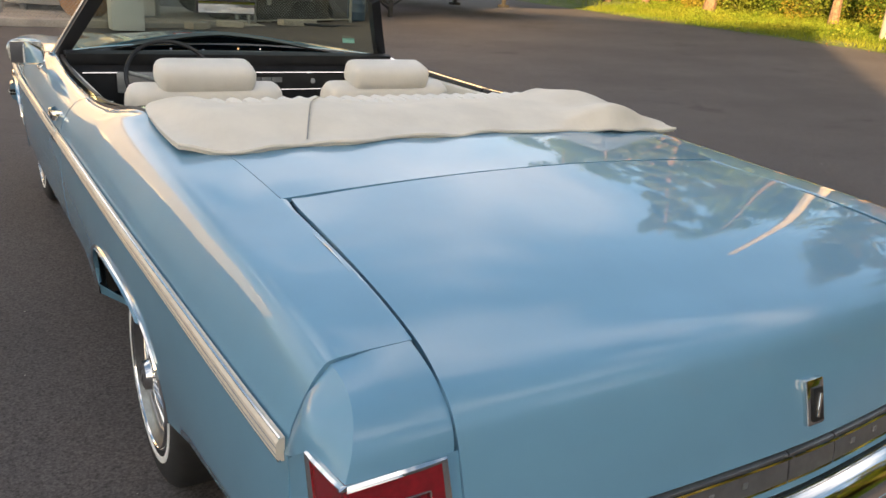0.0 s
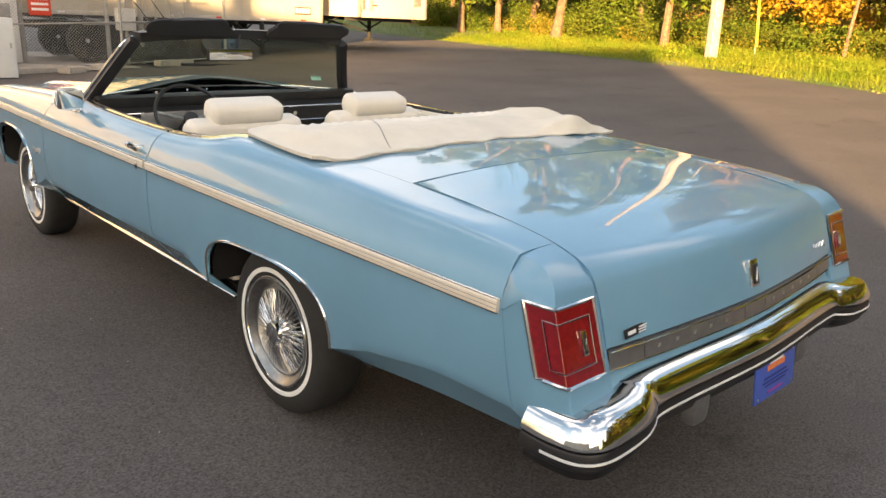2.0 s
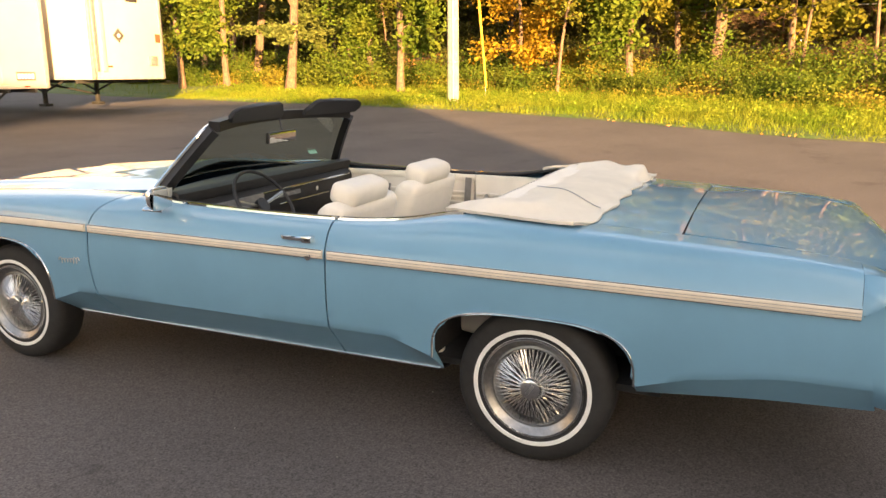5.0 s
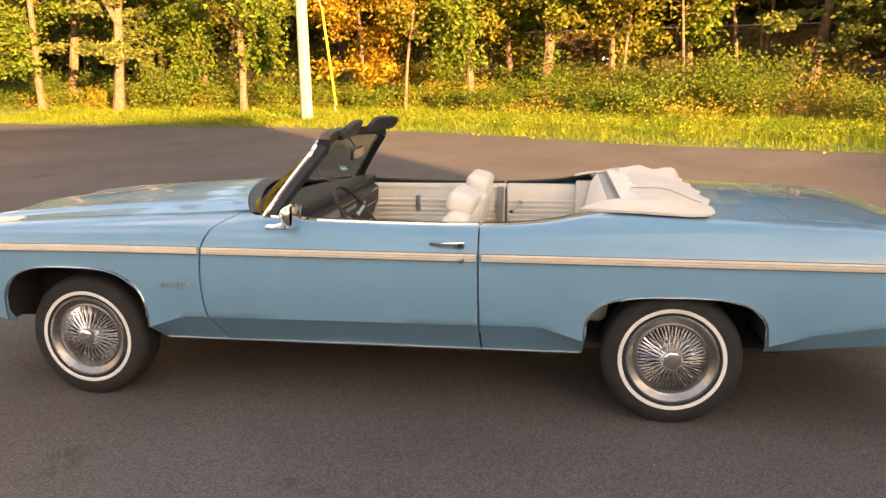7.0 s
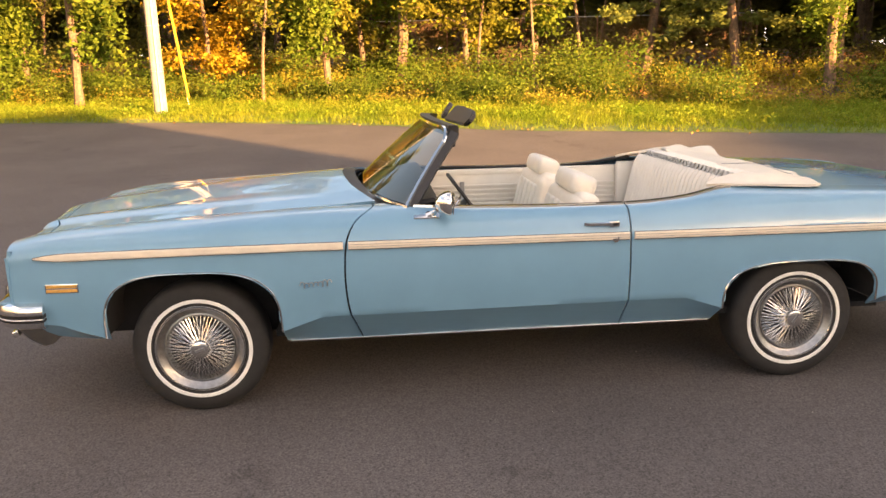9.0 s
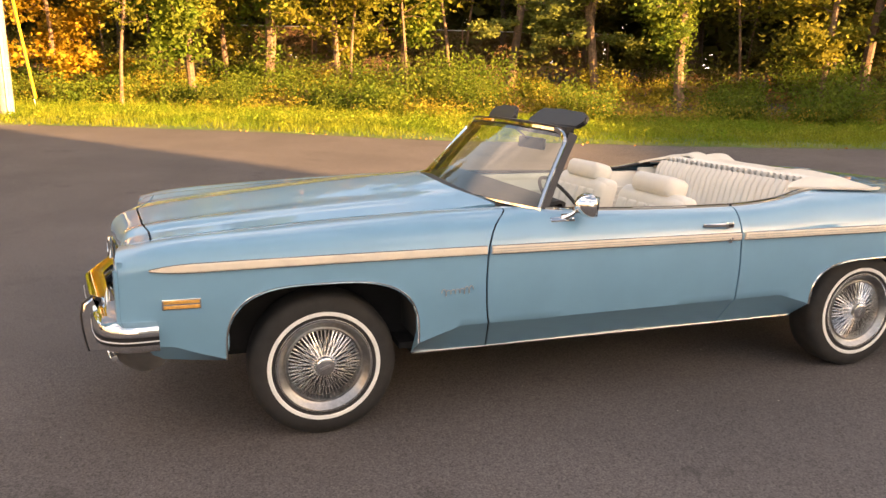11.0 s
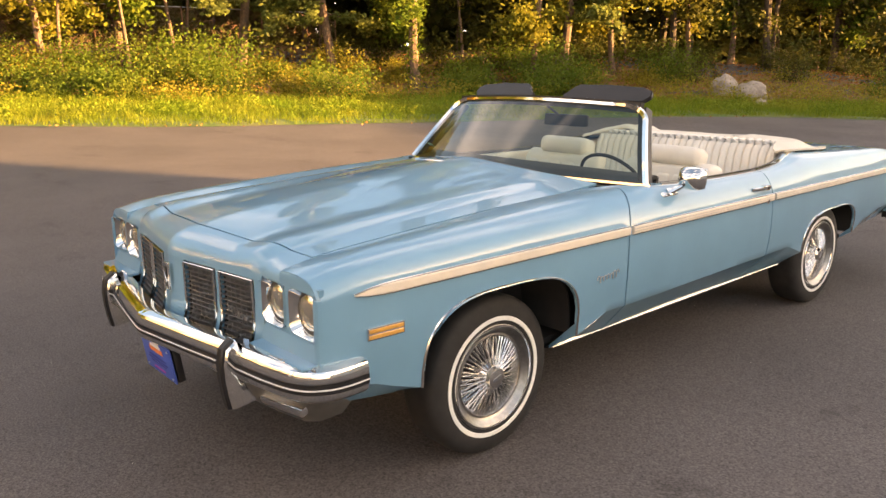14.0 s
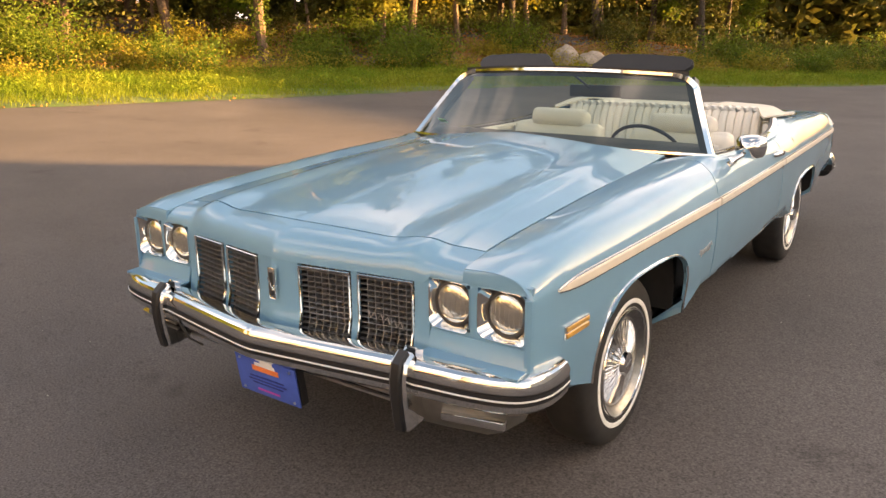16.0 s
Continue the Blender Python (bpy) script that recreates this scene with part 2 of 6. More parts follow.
def box(size, at=(0, 0, 0), bevel=0.0, rot=(0, 0, 0), seg=2, bm=None):
    bm = bm or bmesh.new()
    r = bmesh.ops.create_cube(bm, size=1.0, matrix=pose(*at, *rot) @ Matrix.Diagonal((*size, 1)))
    if bevel:
        vs = set(r["verts"])
        bmesh.ops.bevel(bm, geom=[e for e in bm.edges if e.verts[0] in vs and e.verts[1] in vs], offset=bevel, segments=seg, affect="EDGES", profile=0.6)
    return bm


def cyl(r, depth, m, n=16, r2=None, bm=None):
    bm = bm or bmesh.new()
    bmesh.ops.create_cone(bm, cap_ends=True, segments=n, radius1=r, radius2=r if r2 is None else r2, depth=depth, matrix=m)
    return bm


def between(a, b):
    a, b = Vector(a), Vector(b)
    return Matrix.Translation((a + b) / 2) @ (b - a).to_track_quat("Z", "Y").to_matrix().to_4x4(), (b - a).length


def rod(a, b, r, n=8, r2=None, bm=None):
    m, d = between(a, b)
    return cyl(r, d, m, n, r2, bm)


def sweep(path, ring, bm=None, closed=False, caps=True, up=(0, 0, 1), radii=None):
    """A tube: the ring (side, up) carried along a path of points."""
    bm = bm or bmesh.new()
    P = [Vector(p) for p in path]
    rows, k = [], len(ring)
    for i, p in enumerate(P):
        a, b = P[i - 1] if (i or closed) else P[0], P[(i + 1) % len(P)] if (i < len(P) - 1 or closed) else P[-1]
        t = (b - a).normalized()
        side = t.cross(Vector(up)).normalized()
        u = side.cross(t).normalized()
        f = radii[i] if radii else 1.0
        rows.append([bm.verts.new(p + side * s * f + u * w * f) for s, w in ring])
    for i in range(len(rows) if closed else len(rows) - 1):
        a, b = rows[i], rows[(i + 1) % len(rows)]
        for j in range(k):
            bm.faces.new((a[j], a[(j + 1) % k], b[(j + 1) % k], b[j]))
    if caps and not closed:
        bm.faces.new(rows[0])
        bm.faces.new(rows[-1][::-1])
    return bm


def circle(r, n=8, ry=None):
    return [(r * math.cos(2 * math.pi * i / n), (ry or r) * math.sin(2 * math.pi * i / n)) for i in range(n)]


def revolve(profile, n=48, bm=None, closed=False):
    """Turns a profile of (x along the axle, radius) round the x axis."""
    bm = bm or bmesh.new()
    rows = [[bm.verts.new((x, r * math.cos(2 * math.pi * i / n), r * math.sin(2 * math.pi * i / n))) for i in range(n)] for x, r in profile]
    for a, b in zip(rows, rows[1:] + rows[:1] if closed else rows[1:]):
        for i in range(n):
            bm.faces.new((a[i], a[(i + 1) % n], b[(i + 1) % n], b[i]))
    return bm


def interp(x, pts):
    """Smooth curve through (x, value) pairs in rising x; values may be tuples."""
    xs = [p[0] for p in pts]
    if x <= xs[0]:
        return pts[0][1]
    if x >= xs[-1]:
        return pts[-1][1]
    i = max(j for j in range(len(xs) - 1) if xs[j] <= x)
    a, b = np.array(pts[i][1], float), np.array(pts[i + 1][1], float)
    h, u = xs[i + 1] - xs[i], (x - xs[i]) / (xs[i + 1] - xs[i])

    def slope(j):
        if j == 0 or j == len(xs) - 1:
            k = (0, 1) if j == 0 else (-2, -1)
            return (np.array(pts[k[1]][1], float) - np.array(pts[k[0]][1], float)) / (xs[k[1]] - xs[k[0]])
        return (np.array(pts[j + 1][1], float) - np.array(pts[j - 1][1], float)) / (xs[j + 1] - xs[j - 1])

    d0, d1 = slope(i) * h, slope(i + 1) * h
    v = (2 * u**3 - 3 * u**2 + 1) * a + (u**3 - 2 * u**2 + u) * d0 + (-2 * u**3 + 3 * u**2) * b + (u**3 - u**2) * d1
    return v if v.ndim else float(v)


def smooth01(a, b, x):
    u = min(1.0, max(0.0, (x - a) / (b - a)))
    return u * u * (3 - 2 * u)


def grid_faces(nu, nv, flip=False):
    out = []
    for i in range(nu - 1):
        for j in range(nv - 1):
            f = (i * nv + j, (i + 1) * nv + j, (i + 1) * nv + j + 1, i * nv + j + 1)
            out.append(f[::-1] if flip else f)
    return out


def sheet(name, rows, mat, parent, thick=0.012, out=(0, 0, 1), label=""):
    """A pressed panel from rows of points; it has its thickness on the inner side."""
    nu, nv = len(rows), len(rows[0])
    V = np.array([[tuple(p) for p in r] for r in rows], float)
    gu, gv = np.gradient(V, axis=0), np.gradient(V, axis=1)
    N = np.cross(gu, gv)
    N /= np.maximum(np.linalg.norm(N, axis=2, keepdims=True), 1e-9)
    o = out(V) if callable(out) else np.array(out, float)
    flip = float((N * o).sum()) < 0
    if flip:
        N = -N
    inner = V - N * thick
    n = nu * nv
    verts = list(V.reshape(-1, 3)) + list(inner.reshape(-1, 3))
    top = grid_faces(nu, nv, flip)
    faces = top + [tuple(i + n for i in f[::-1]) for f in top]
    rim = [j for j in range(nv)] + [i * nv + nv - 1 for i in range(1, nu)] + [(nu - 1) * nv + j for j in range(nv - 2, -1, -1)] + [i * nv for i in range(nu - 2, 0, -1)]
    for a, b in zip(rim, rim[1:] + rim[:1]):
        f = (a, b, b + n, a + n)
        faces.append(f if not flip else f[::-1])
    ob = link_mesh(name, verts, faces, mat, parent, label)
    bm = bmesh.new()
    bm.from_mesh(ob.data)
    bmesh.ops.recalc_face_normals(bm, faces=bm.faces)
    bm.to_mesh(ob.data)
    bm.free()
    ob.data.set_sharp_from_angle(angle=radians(38))
    return ob


def soup(name, V, mat, parent=None):
    """One mesh of many loose triangles or quads: V is (n, corners, 3)."""
    n, k = V.shape[:2]
    me = bpy.data.meshes.new(name)
    me.vertices.add(n * k)
    me.vertices.foreach_set("co", V.reshape(-1).astype(np.float32))
    me.loops.add(n * k)
    me.loops.foreach_set("vertex_index", np.arange(n * k, dtype=np.int32))
    me.polygons.add(n)
    me.polygons.foreach_set("loop_start", np.arange(0, n * k, k, dtype=np.int32))
    me.materials.append(mat)
    me.update()
    me.validate()
    ob = new(name, me)
    if parent:
        ob.parent = parent
    return ob


def leaves(centres, spread, size, rng, flat=0.5):
    """Folded leaf quads round the centres."""
    n = len(centres)
    c = centres + rng.normal(0, 1, (n, 3)) * spread
    a = rng.normal(0, 1, (n, 3))
    a[:, 2] *= flat
    a /= np.linalg.norm(a, axis=1, keepdims=True)
    b = np.cross(a, rng.normal(0, 1, (n, 3)))
    b /= np.maximum(np.linalg.norm(b, axis=1, keepdims=True), 1e-6)
    s = size * rng.uniform(0.6, 1.3, (n, 1))
    a, b = a * s, b * s * 0.55
    return np.stack([c - a, c + b, c + a, c - b], axis=1)


def thing(name, label, category, group="", kind="", at=(0, 0, 0)):
    ob = new(name)
    ob.location = at
    ob.empty_display_size = 0.1
    return tagged(ob, label, category, group, kind)


# ---------------- ground ----------------
EDGE = [(-60, -24), (-40, -10), (-30, -3), (-24, 1.0), (-19.7, 4.0), (-17, 6.5), (-12.3, 8.7), (-9.7, 9.3), (-7.9, 9.8), (-4.8, 10.8), (-2, 11.8), (0.8, 13.4), (3.8, 14.6), (7.6, 15.7), (14.3, 16.8), (30, 20), (60, 24)]


def edge_x(y):
    return interp(y, EDGE)


def ground_z(x, y):
    """A gentle fall towards the lot, and a wooded bank behind the grass."""
    u = x - 1.6
    rise = 0.047 * (u + math.sqrt(u * u + 0.35)) / 2 if u > -6 else 0.0
    if x > 8 and -42 < y < 20:
        rise += 1.2 * smooth01(6.5, 17.0, x - edge_x(y)) * smooth01(-42, -26, y) * smooth01(20, 13, y)
    return min(rise, 3.6) - 0.0060


far = [-400, -200, -100, -60, -40]
xs = far + list(np.linspace(-30, 40, 106)) + [60, 100, 200, 400]
ys = far + list(np.linspace(-34, 34, 86)) + [45, 60, 100, 200, 400]
gverts = [(x, y, ground_z(x, y)) for x in xs for y in ys]
tagged(link_mesh("ground", gverts, grid_faces(len(xs), len(ys)), ASPHALT), "dark grey worn asphalt parking lot", "ground", kind="structure")

ys_g = list(np.linspace(-60, 60, 241))
rows = []
for y in ys_g:
    e = edge_x(y) + 0.12 * noise.noise(Vector((y * 1.3, 0.3, 0)))
    rows.append([(e + d, y, ground_z(e + d, y) + (0.006 if d == 0 else 0.03 + 0.05 * noise.noise(Vector((d, y, 1)))))
                 for d in (0, 0.15, 0.4, 0.8, 1.3, 2, 2.8, 3.6, 4.6, 6)])
tagged(link_mesh("grass_verge", [p for r in rows for p in r], grid_faces(len(rows), 10), GRASSBED), "strip of rough green grass beside the asphalt", "grass", kind="structure")
rows = []
for y in ys_g:
    e = edge_x(y)
    rows.append([(e + d, y, ground_z(e + d, y) + 0.02 + 0.10 * noise.noise(Vector((d * 0.5, y * 0.5, 4))) * smooth01(5, 8, d)) for d in (5.6, 6.5, 7.5, 9, 11, 13, 16, 20, 26, 34, 60)])
tagged(link_mesh("woodland_floor", [p for r in rows for p in r], grid_faces(len(rows), 11), SOIL), "brown leaf-littered woodland floor under trees", "ground", kind="structure")

rng = np.random.default_rng(5)


def on_ground(n, y0, y1, d0, d1, power=1.0):
    y = rng.uniform(y0, y1, n)
    d = d0 + (d1 - d0) * rng.uniform(0, 1, n) ** power
    x = np.array([edge_x(v) for v in y]) + d
    z = np.array([ground_z(a, b) for a, b in zip(x, y)]) + 0.02
    return np.stack([x, y, z], axis=1), d


def blades(n, y0, y1, d0, d1, hmin, hmax, power=1.0):
    p, d = on_ground(n, y0, y1, d0, d1, power)
    h = (rng.uniform(hmin, hmax, n) * (0.45 + 0.55 * np.clip(d / 1.5, 0, 1)))[:, None]
    a = rng.uniform(0, 2 * np.pi, n)
    w = np.stack([np.cos(a), np.sin(a), 0 * a], axis=1) * rng.uniform(0.004, 0.011, (n, 1))
    tip = p + np.concatenate([rng.normal(0, 0.35, (n, 2)) * h, h], axis=1)
    return np.stack([p - w, p + w, tip], axis=1)


tagged(soup("grass", np.concatenate([blades(150000, -32, 18, 0.0, 6.5, 0.07, 0.25, 0.9), blades(7000, -32, 18, 2.5, 7.0, 0.20, 0.42), blades(7000, -60, 40, 0, 6, 0.15, 0.4)]), GRASS),
       "tall uncut green and yellow grass blades", "grass", kind="stuff")
p, _ = on_ground(16000, -34, 24, 5.5, 16)
tagged(soup("fallen_leaves", leaves(p + np.array([0, 0, 0.05]), 0.03, 0.07, rng, 0.15), LEAF_LIT), "scattered orange and brown fallen leaves", "leaves", kind="stuff")
p, _ = on_ground(120, -30, 16, -0.3, 0.1)
tagged(soup("leaf_debris", leaves(p + np.array([0, 0, 0.01]), 0.02, 0.035, rng, 0.05), LEAF_LIT), "dry leaves along the asphalt edge", "leaves", kind="stuff")


# weeds and seedlings in uneven clumps
def clumps(n, each, y0, y1, d0, d1, spread, h):
    c, _ = on_ground(n, y0, y1, d0, d1)
    tall = np.repeat(rng.uniform(0.4, 1.0, n) * h, each)
    p = np.repeat(c, each, axis=0) + np.concatenate([rng.normal(0, spread, (n * each, 2)), np.zeros((n * each, 1))], axis=1)
    p[:, 2] += tall * rng.uniform(0.05, 1.0, n * each) ** 0.7
    return p


tagged(soup("weeds", leaves(clumps(620, 70, -32, 18, 0.8, 6.5, 0.17, 0.34), 0.01, 0.034, rng, 0.8), GRASS), "low leafy weeds growing through the grass", "weeds", kind="stuff")
tagged(soup("brambles", leaves(clumps(520, 90, -34, 20, 4.4, 11.5, 0.26, 0.75), 0.02, 0.040, rng, 0.7), LEAF_W), "low yellowing bramble undergrowth", "undergrowth", kind="stuff")
# loose grit on the lot
n = 420
gx, gy = rng.uniform(-6, 9, n), rng.uniform(-7, 8, n)
gc = np.stack([gx, gy, np.array([ground_z(a, b) for a, b in zip(gx, gy)]) + 0.002], axis=1)
gs = rng.uniform(0.002, 0.0065, (n, 1)) * rng.uniform(0.5, 1.0, (n, 1))
corner = np.array([(1, 0, 0), (-0.4, 0.9, 0), (-0.6, -0.8, 0)])
tri = [gc + corner[k] * gs * rng.uniform(0.7, 1.3, (n, 1)) for k in range(3)]
top = gc + np.array([0, 0, 1]) * gs * 0.9
tagged(soup("grit", np.concatenate([np.stack([tri[k], tri[(k + 1) % 3], top], axis=1) for k in range(3)]), GRIT), "small pale grit scattered on the asphalt", "grit", kind="stuff")


# ---------------- woods ----------------
def limb_path(start, way, length, rng, n=6, droop=0.0, wiggle=0.12):
    p, out = np.array(start, float), [tuple(start)]
    w = np.array(way, float)
    for i in range(n):
        w = w + rng.normal(0, wiggle, 3) + np.array([0, 0, -droop])
        w /= np.linalg.norm(w)
        p = p + w * length / n
        out.append(tuple(p))
    return out


def tree(name, label, leaf, bark, height, radius, seed, low, crown_r, n_leaf, leaf_size, pine=False, ivy=False, fork=False, lean=0.03):
    r = np.random.default_rng(seed)
    t = thing(name, label, "tree", "woodland edge trees")
    trunk = limb_path((0, 0, -0.15), (r.normal(0, lean), r.normal(0, lean), 1), height, r, 12, 0, 0.035)
    bm = sweep(trunk, circle(radius, 8), up=(0, 1, 0), radii=[1.35] + [1 - 0.8 * (i / 12) ** 1.1 for i in range(1, 13)])
    tips = []
    nb = 26 if pine else 20
    for k in range(nb):
        f = low + (0.97 - low) * (k + r.uniform(0, 0.8)) / nb
        i = min(11, int(f * 12))
        base = np.array(trunk[i]) + (np.array(trunk[i + 1]) - np.array(trunk[i])) * (f * 12 - i)
        a = r.uniform(0, 2 * math.pi)
        ln = crown_r * (1.05 - 0.75 * f if pine else 0.55 + 0.6 * math.sin(math.pi * min(1, (f - low) / (1 - low) * 0.8 + 0.15))) * r.uniform(0.6, 1.15)
        path = limb_path(base, (math.cos(a), math.sin(a), 0.12 if pine else 0.5), ln, r, 5, 0.03 if pine else 0.05, 0.14)
        sweep(path, circle(radius * 0.22 * (1.1 - f * 0.6), 5), bm, up=(0.1, 0.2, 1), radii=[1, 0.85, 0.7, 0.5, 0.35, 0.15])
        for q in path[1:]:
            tips.append(q)
        for s in range(2):
            j = r.integers(1, 5)
            sub = limb_path(path[j], (math.cos(a + r.normal(0, 0.9)), math.sin(a + r.normal(0, 0.9)), r.normal(0.1, 0.3)), ln * 0.45, r, 3, 0.06, 0.2)
            sweep(sub, circle(radius * 0.09, 4), bm, up=(0.1, 0.2, 1), radii=[1, 0.8, 0.5, 0.2])
            tips += sub[1:]
    if fork:
        sweep(limb_path(trunk[3], (0.1, 0.45, 0.9), height * 0.5, r, 6, 0, 0.05), circle(radius * 0.6, 7), bm, up=(0, 1, 0), radii=[1, 0.9, 0.75, 0.6, 0.45, 0.3, 0.15])
    part("trunk", bm, bark, t)
    tips = np.array(tips)
    c = tips[r.integers(0, len(tips), n_leaf)]
    spread = 0.13 if pine else 0.24
    lv = leaves(c, np.array([spread, spread, spread * (0.6 if pine else 0.8)]), leaf_size, r, 0.35 if pine else 0.7)
    if ivy:
        tr = np.array(trunk)
        k = r.uniform(0.3, 5.0, 1500)
        i = k.astype(int)
        cc = tr[i] + (tr[i + 1] - tr[i]) * (k - i)[:, None]
        lv = np.concatenate([lv, leaves(cc, np.array([radius * 1.0, radius * 1.0, 0.05]), 0.06, r)])
    soup("crown", lv, leaf, t)
    return t


def place(t, x, y, turn=0, size=1.0, first=False):
    m = Matrix.LocRotScale((x, y, ground_z(x, y)), Euler((0, 0, radians(turn))), (size,) * 3)
    if first:
        t.matrix_basis = m
        return t
    c = copy_thing(t, Matrix.LocRotScale((x, y, ground_z(x, y)), Euler((0, 0, radians(turn))), None))
    c.scale = (size,) * 3
    return c


kinds = {
    "oak": tree("oak_tree", "slender green broadleaf tree at the wood's edge", LEAF_G, BARK, 10.5, 0.13, 11, 0.15, 2.3, 11000, 0.098),
    "maple": tree("maple_tree", "young maple with orange autumn leaves", LEAF_O, BARK, 8.0, 0.10, 12, 0.14, 1.9, 8000, 0.098),
    "birch": tree("yellow_birch_tree", "broadleaf tree with yellowing leaves", LEAF_Y, BARK, 9.5, 0.12, 13, 0.16, 2.4, 10000, 0.100),
    "pine": tree("pine_tree", "pine tree with drooping green needle boughs", LEAF_P, BARK, 12.5, 0.17, 14, 0.16, 2.9, 21000, 0.092, pine=True, fork=True),
    "ivy": tree("ivy_clad_tree", "tree trunk wrapped in green ivy", LEAF_G, BARK, 11.0, 0.20, 15, 0.22, 2.0, 8000, 0.100, ivy=True),
    "dark": tree("forest_tree", "tree deep in the wood, shade put into its dark colours", LEAF_D, BARKDARK, 12.0, 0.15, 16, 0.16, 2.6, 5200, 0.13),
    "bare": tree("sapling_tree", "thin bare-stemmed sapling with few leaves", LEAF_Y, BARK, 7.0, 0.055, 17, 0.35, 1.2, 1300, 0.08, lean=0.08),
}
spots = [("ivy", 22.3, -0.4, 0, 1.0), ("oak", 21.2, 2.0, 40, 0.95), ("oak", 20.0, 9.6, 200, 1.0), ("maple", 22.5, 6.0, 0, 0.85), ("maple", 23.4, 5.2, 90, 0.75),
         ("pine", 21.5, -8.8, 0, 1.0), ("pine", 19.2, -11.1, 150, 0.95), ("pine", 20.5, 14.5, 80, 1.05), ("birch", 21.5, -2.6, 30, 0.95), ("bare", 20.8, -2.9, 0, 1.0),
         ("bare", 20.6, -4.8, 60, 1.1), ("oak", 22.6, -5.2, 120, 1.0), ("bare", 21.6, -6.6, 130, 1.2), ("oak", 18.5, -14.0, 300, 1.0), ("birch", 16.0, -17.5, 200, 1.0),
         ("birch", 15.0, -21.0, 100, 1.05), ("pine", 16.0, -19.2, 260, 1.0), ("birch", 14.2, -25.0, 10, 1.0), ("oak", 14.5, -29.0, 250, 1.0), ("oak", 20.6, 17.5, 20, 1.0),
         ("oak", 22.0, 21.0, 170, 1.05), ("oak", 22.0, 11.8, 70, 0.9), ("pine", 24.0, 18.6, 0, 1.1), ("bare", 19.8, 4.0, 0, 1.0), ("ivy", 17.0, -12.8, 90, 0.85),
         ("bare", 18.0, -16.0, 45, 1.1), ("birch", 23.5, 0.8, 77, 0.9), ("oak", 11.5, -34.0, 50, 1.0), ("oak", 9.0, -40.0, 10, 1.0), ("birch", 26.0, 26.0, 10, 1.0), ("oak", 28.0, 32.0, 10, 1.1)]
for i in range(9):
    spots.append((("oak", "birch", "dark", "oak", "pine")[i % 5], 26.0 - 3.1 * i + rng.uniform(-1, 1), -53 - 0.4 * i + rng.uniform(-3, 3), rng.uniform(0, 360), rng.uniform(0.9, 1.2)))
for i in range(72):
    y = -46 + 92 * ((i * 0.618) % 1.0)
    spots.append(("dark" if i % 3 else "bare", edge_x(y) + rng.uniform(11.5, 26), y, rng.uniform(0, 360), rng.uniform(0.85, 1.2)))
used = set()
for k, x, y, turn, size in spots:
    place(kinds[k], x, y, turn, size, first=k not in used)
    used.add(k)


def bush(name, label, leaf, seed, n, h, r0):
    r = np.random.default_rng(seed)
    t = thing(name, label, "bush", "undergrowth bushes")
    bm, pts = bmesh.new(), []
    for k in range(14):
        a = r.uniform(0, 2 * math.pi)
        path = limb_path((r.normal(0, 0.12), r.normal(0, 0.12), -0.05), (math.cos(a) * 0.6, math.sin(a) * 0.6, 0.9), h * r.uniform(0.7, 1.2), r, 5, 0.03, 0.2)
        sweep(path, circle(0.012, 4), bm, up=(0.1, 0.2, 1), radii=[1, 0.9, 0.7, 0.5, 0.35, 0.2])
        pts += path[1:]
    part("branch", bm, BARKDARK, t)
    pts = np.array(pts)
    soup("foliage", leaves(pts[r.integers(0, len(pts), n)], np.array([r0, r0, r0 * 0.7]), 0.046, r, 0.7), leaf, t)
    return t


bushes = [bush("shrub", "leafy green undergrowth shrub", LEAF_G, 21, 2900, 1.0, 0.2), bush("yellow_shrub", "yellow-green leafy undergrowth shrub", LEAF_W, 22, 2400, 0.9, 0.2),
          bush("tall_shrub", "tall leafy green shrub at the wood's edge", LEAF_G, 23, 3900, 1.5, 0.28), bush("dark_shrub", "green undergrowth shrub with leaves darkened for shade", LEAF_D, 24, 1700, 1.2, 0.28)]
used = set()
for i in range(170):
    y = -40 + 68 * ((i * 0.618034) % 1.0)
    d = rng.uniform(4.8, 10.5) if i < 125 else rng.uniform(10, 16)
    if (-8.0 < y < -3.0 and d < 9.5 and i % 2) or (-26 < y < -17.5 and d < 8.5) or (-13 < y < -9 and d < 8):
        continue
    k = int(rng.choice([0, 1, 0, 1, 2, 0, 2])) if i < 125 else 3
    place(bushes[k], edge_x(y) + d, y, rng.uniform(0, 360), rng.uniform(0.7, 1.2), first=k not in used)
    used.add(k)
# understory and far woods also carry the wood's shade in their leaf colour
tagged(soup("understory", leaves(clumps(130, 110, -40, 22, 10.0, 22.0, 0.55, 2.2), 0.05, 0.085, rng, 0.7), LEAF_D), "loose green understory leaves inside the wood, darkened for its shade", "undergrowth", kind="stuff")
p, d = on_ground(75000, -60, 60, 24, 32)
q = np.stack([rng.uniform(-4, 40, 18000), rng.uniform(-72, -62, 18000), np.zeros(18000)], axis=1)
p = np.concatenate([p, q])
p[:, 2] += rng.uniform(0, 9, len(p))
tagged(soup("far_woods", leaves(p, 0.3, 0.50, rng), LEAF_D), "dense woodland far behind, its shade put into dark leaves", "woods", kind="stuff")

